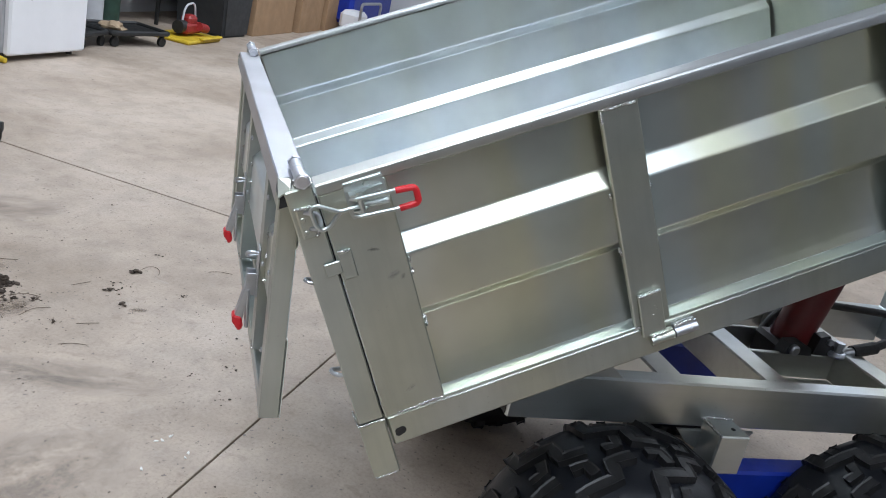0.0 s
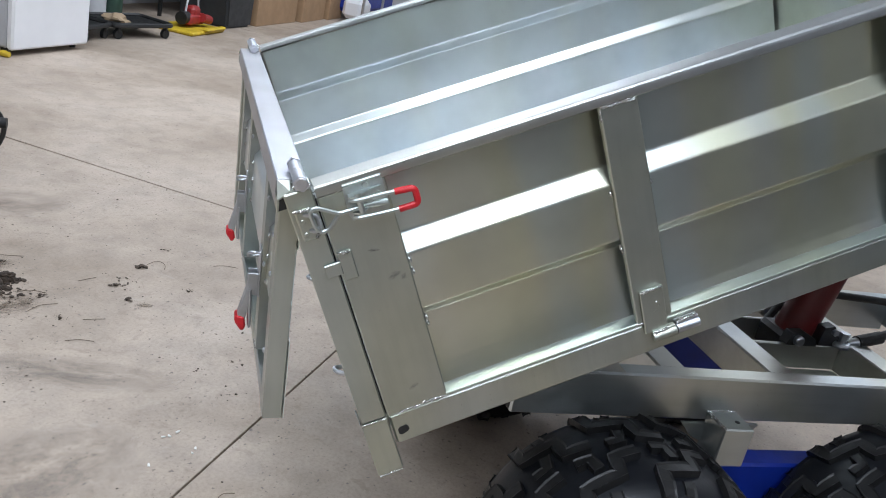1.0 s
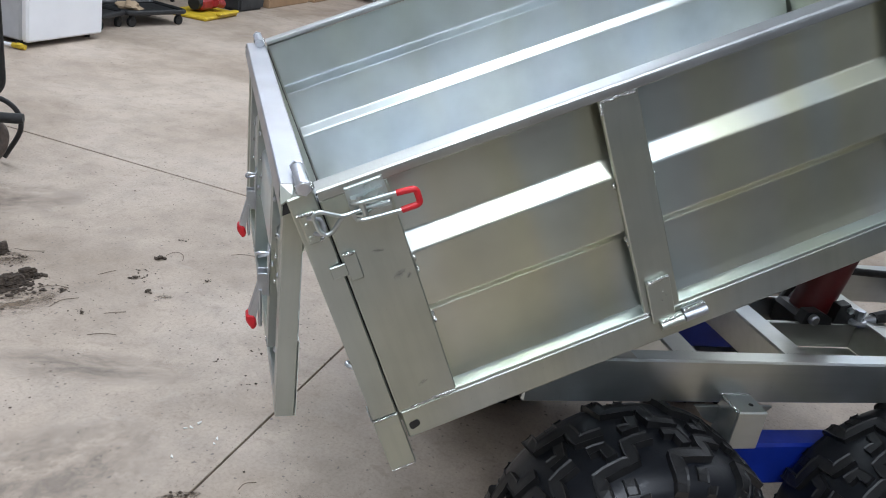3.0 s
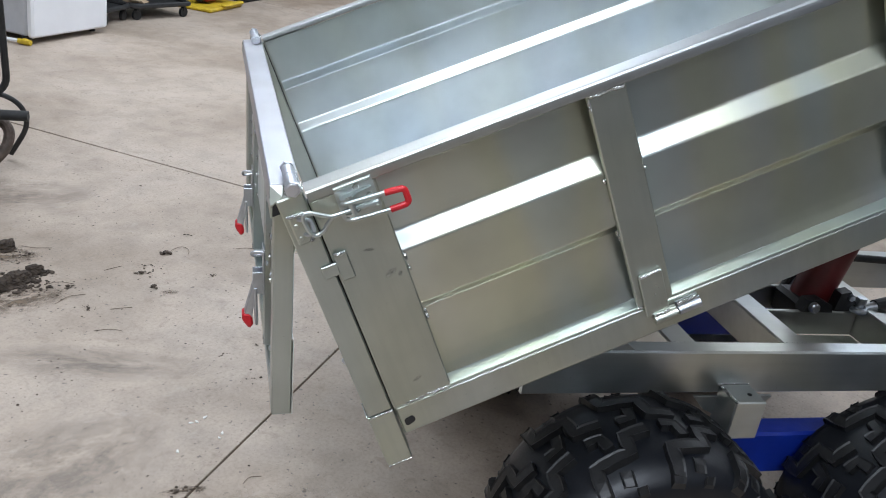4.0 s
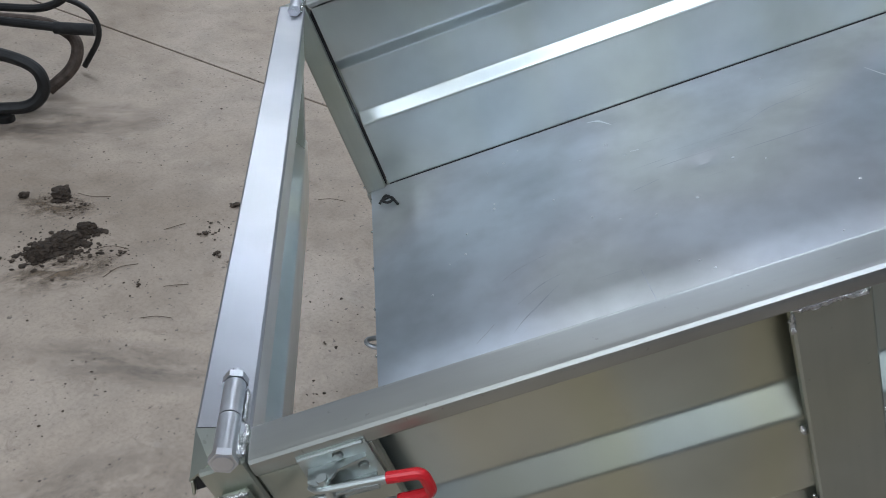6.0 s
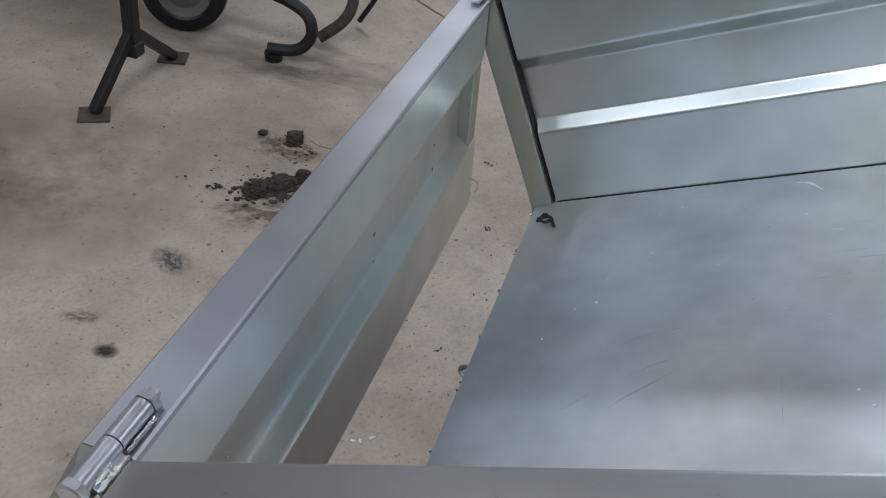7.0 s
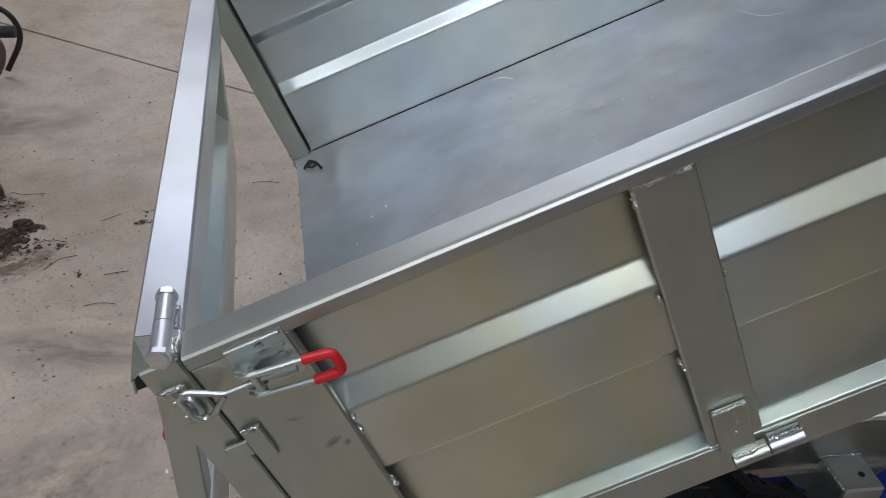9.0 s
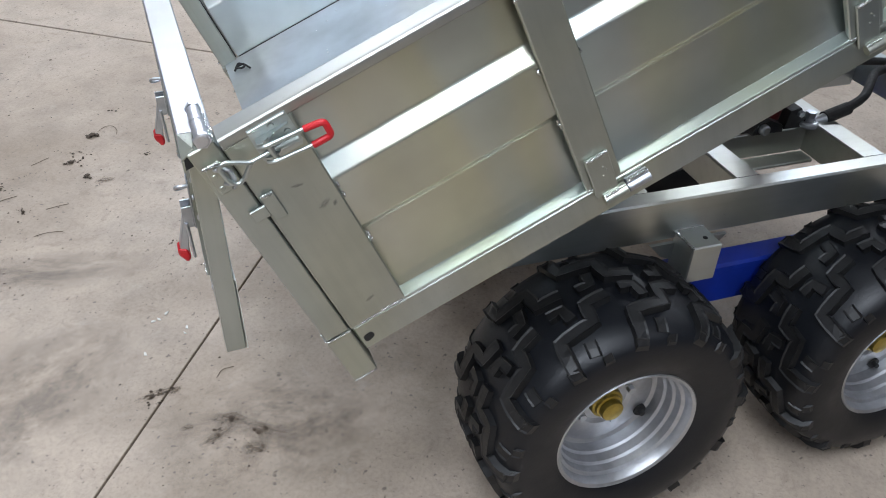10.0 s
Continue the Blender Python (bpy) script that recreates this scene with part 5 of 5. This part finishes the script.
    # cardboard boxes
    for u, wd, h, turn in ((7.80, 0.98, 0.62, 2), (8.72, 0.72, 0.55, 4), (9.36, 0.46, 0.60, 3)):
        b = thing("cardboard_box", "closed brown cardboard box on the floor", "box", R(u, 4.18, turn), "boxes")
        part("carton", slab(-wd / 2, wd / 2, -0.28, 0.28, 0.0, h, 0.006), CARDBOARD, b)
        part("tape", slab(-wd / 2 + 0.01, wd / 2 - 0.01, -0.03, 0.03, h, h + 0.0015, 0), YELLOW_PLASTIC, b)
    # blue machine at the end of the row
    mc = thing("pressure_washer", "blue and white wheeled machine by the wall", "machine", R(9.55, 3.62))
    part("body", slab(-0.05, 1.4, 0.10, 0.62, 0.10, 0.62, 0.05), BLUE_PAINT, mc)
    part("cover", slab(-0.30, 0.05, -0.10, 0.16, 0.06, 0.30, 0.05), WHITE_ENAMEL, mc)
    part("frame", pipe(bmesh.new(), rounded([(-0.36, -0.14, 0.03), (0.30, -0.14, 0.03), (0.30, -0.14, 0.42), (-0.36, -0.14, 0.42)], 0.06, 4, True), 0.018, 8, True), ZINC, mc)
    # shelving in shade behind
    sh = thing("shelving", "dark steel shelving against the wall", "shelf", R(6.2, 4.70))
    for z in (0.42, 1.0, 1.6, 2.1):
        part("board", slab(-2.9, 3.4, -0.22, 0.22, z, z + 0.03, 0.003), BLACK_PAINT, sh)
    for x in (-2.9, -1.3, 0.3, 1.9, 3.37):
        part("upright", slab(x, x + 0.03, -0.225, -0.195, 0.0, 2.2, 0.002), BLACK_PAINT, sh)
    r = random.Random(31)
    u = 3.5
    while u < 9.3:
        w = r.uniform(0.25, 0.5)
        c = thing("storage_crate", "dark storage crate on the shelving", "crate", R(u + w / 2, 4.70), "crates")
        part("crate_body", slab(-w / 2 + 0.01, w / 2 - 0.01, -0.18, 0.18, 0.4305, 0.4305 + r.uniform(0.2, 0.45), 0.01), r.choice([BLACK_PAINT, GREEN_PAINT, BIN_PLASTIC, GREY_ENAMEL]), c)
        u += w + r.uniform(0.0, 0.08)


back_wall()


# ---- implement behind the tailgate ----
def implement():
    it = thing("farm_implement", "black steel implement on a wheel and stand legs", "implement", Matrix.Translation((0, 0, 0)))
    apex = Vector((-1.335, 1.960, 0.222))
    post = part("stand_post", slab(apex.x - 0.021, apex.x + 0.021, apex.y - 0.021, apex.y + 0.021, 0.165, 0.95, 0.004), BLACK_PAINT, it)
    part("collar", slab(apex.x - 0.026, apex.x + 0.026, apex.y - 0.026, apex.y + 0.026, 0.150, 0.195, 0.003), BLACK_PAINT, post)
    for foot, turn in ((Vector((-1.378, 1.785, 0)), 32), (Vector((-1.380, 2.255, 0)), 20)):
        d = foot - apex
        m = Matrix.Translation((foot + apex) / 2 + Vector((0, 0, 0.012))) @ d.to_track_quat("Z", "X").to_matrix().to_4x4()
        leg = part("stand_leg", slab(-0.016, 0.016, -0.016, 0.016, -d.length / 2, d.length / 2, 0.003, m), BLACK_PAINT, it)
        part("foot_plate", slab(-0.048, 0.048, -0.045, 0.045, 0.0, 0.008, 0.001, Matrix.Translation(foot) @ pose(0, 0, 0, 0, 0, turn)), RUSTY, leg, "square rusty foot plate")
    wm = pose(-1.470, 2.50, 0.160, 0, 0, 25)
    w = part("support_wheel", lathe(bmesh.new(), [(0.0, -0.02), (0.026, -0.03), (0.07, -0.02), (0.090, -0.030), (0.099, -0.040)], 32), plain("dirty_wheel_disc", (0.13, 0.125, 0.115), 0.6, 0, 0.3, 18), it, "dull grey wheel disc", wm)
    part("tyre", lathe(bmesh.new(), [(0.095, -0.035), (0.108, -0.046), (0.134, -0.048), (0.153, -0.037), (0.160, 0.0), (0.153, 0.037), (0.134, 0.048), (0.095, 0.035)], 40), TYRE, w)
    # curled skid ends under the frame tubes
    tube = part("skid_tube", pipe(bmesh.new(), rounded([(-2.135, 2.505, 0.222), (-1.095, 2.495, 0.229), (-0.955, 2.475, 0.196), (-0.930, 2.460, 0.118), (-0.980, 2.440, 0.055), (-1.090, 2.425, 0.048)], 0.085, 6), 0.022, 12), BLACK_PAINT, it)
    part("skid_foot", rod(bmesh.new(), (-1.075, 2.440, 0.000), (-1.075, 2.430, 0.034), 0.032, 16), RUBBER_AND_SHADE, tube, "black rubber foot")
    part("skid_tube", pipe(bmesh.new(), rounded([(-1.485, 2.785, 0.232), (-0.985, 2.765, 0.242), (-0.880, 2.735, 0.196), (-0.895, 2.695, 0.103), (-0.985, 2.645, 0.028)], 0.08, 6), 0.022, 12), RUSTY, it)
    part("spring_leaf", pipe(bmesh.new(), rounded([(-1.015, 2.885, 0.309), (-0.875, 2.885, 0.268), (-0.835, 2.885, 0.165), (-0.915, 2.885, 0.025)], 0.09, 6), 0.011, 10), BLACK_PAINT, it)
    part("handle_tube", rod(bmesh.new(), (-1.635, 2.685, 0.283), (-0.895, 2.650, 0.270), 0.016, 12), BLACK_PAINT, it)
    part("grip", rod(bmesh.new(), (-0.935, 2.647, 0.270), (-0.797, 2.643, 0.275), 0.0215, 16), RUBBER_AND_SHADE, it, "grey-black rubber grip")
    part("brace", pipe(bmesh.new(), rounded([(-0.895, 2.645, 0.927), (-0.881, 2.645, 0.618), (-0.871, 2.645, 0.386), (-0.965, 2.645, 0.335), (-1.235, 2.665, 0.319)], 0.05, 5), 0.014, 10), BLACK_PAINT, it)
    part("deck", slab(-2.1, -1.30, 2.42, 2.84, 0.300, 0.352, 0.01), BLACK_PAINT, it)


implement()
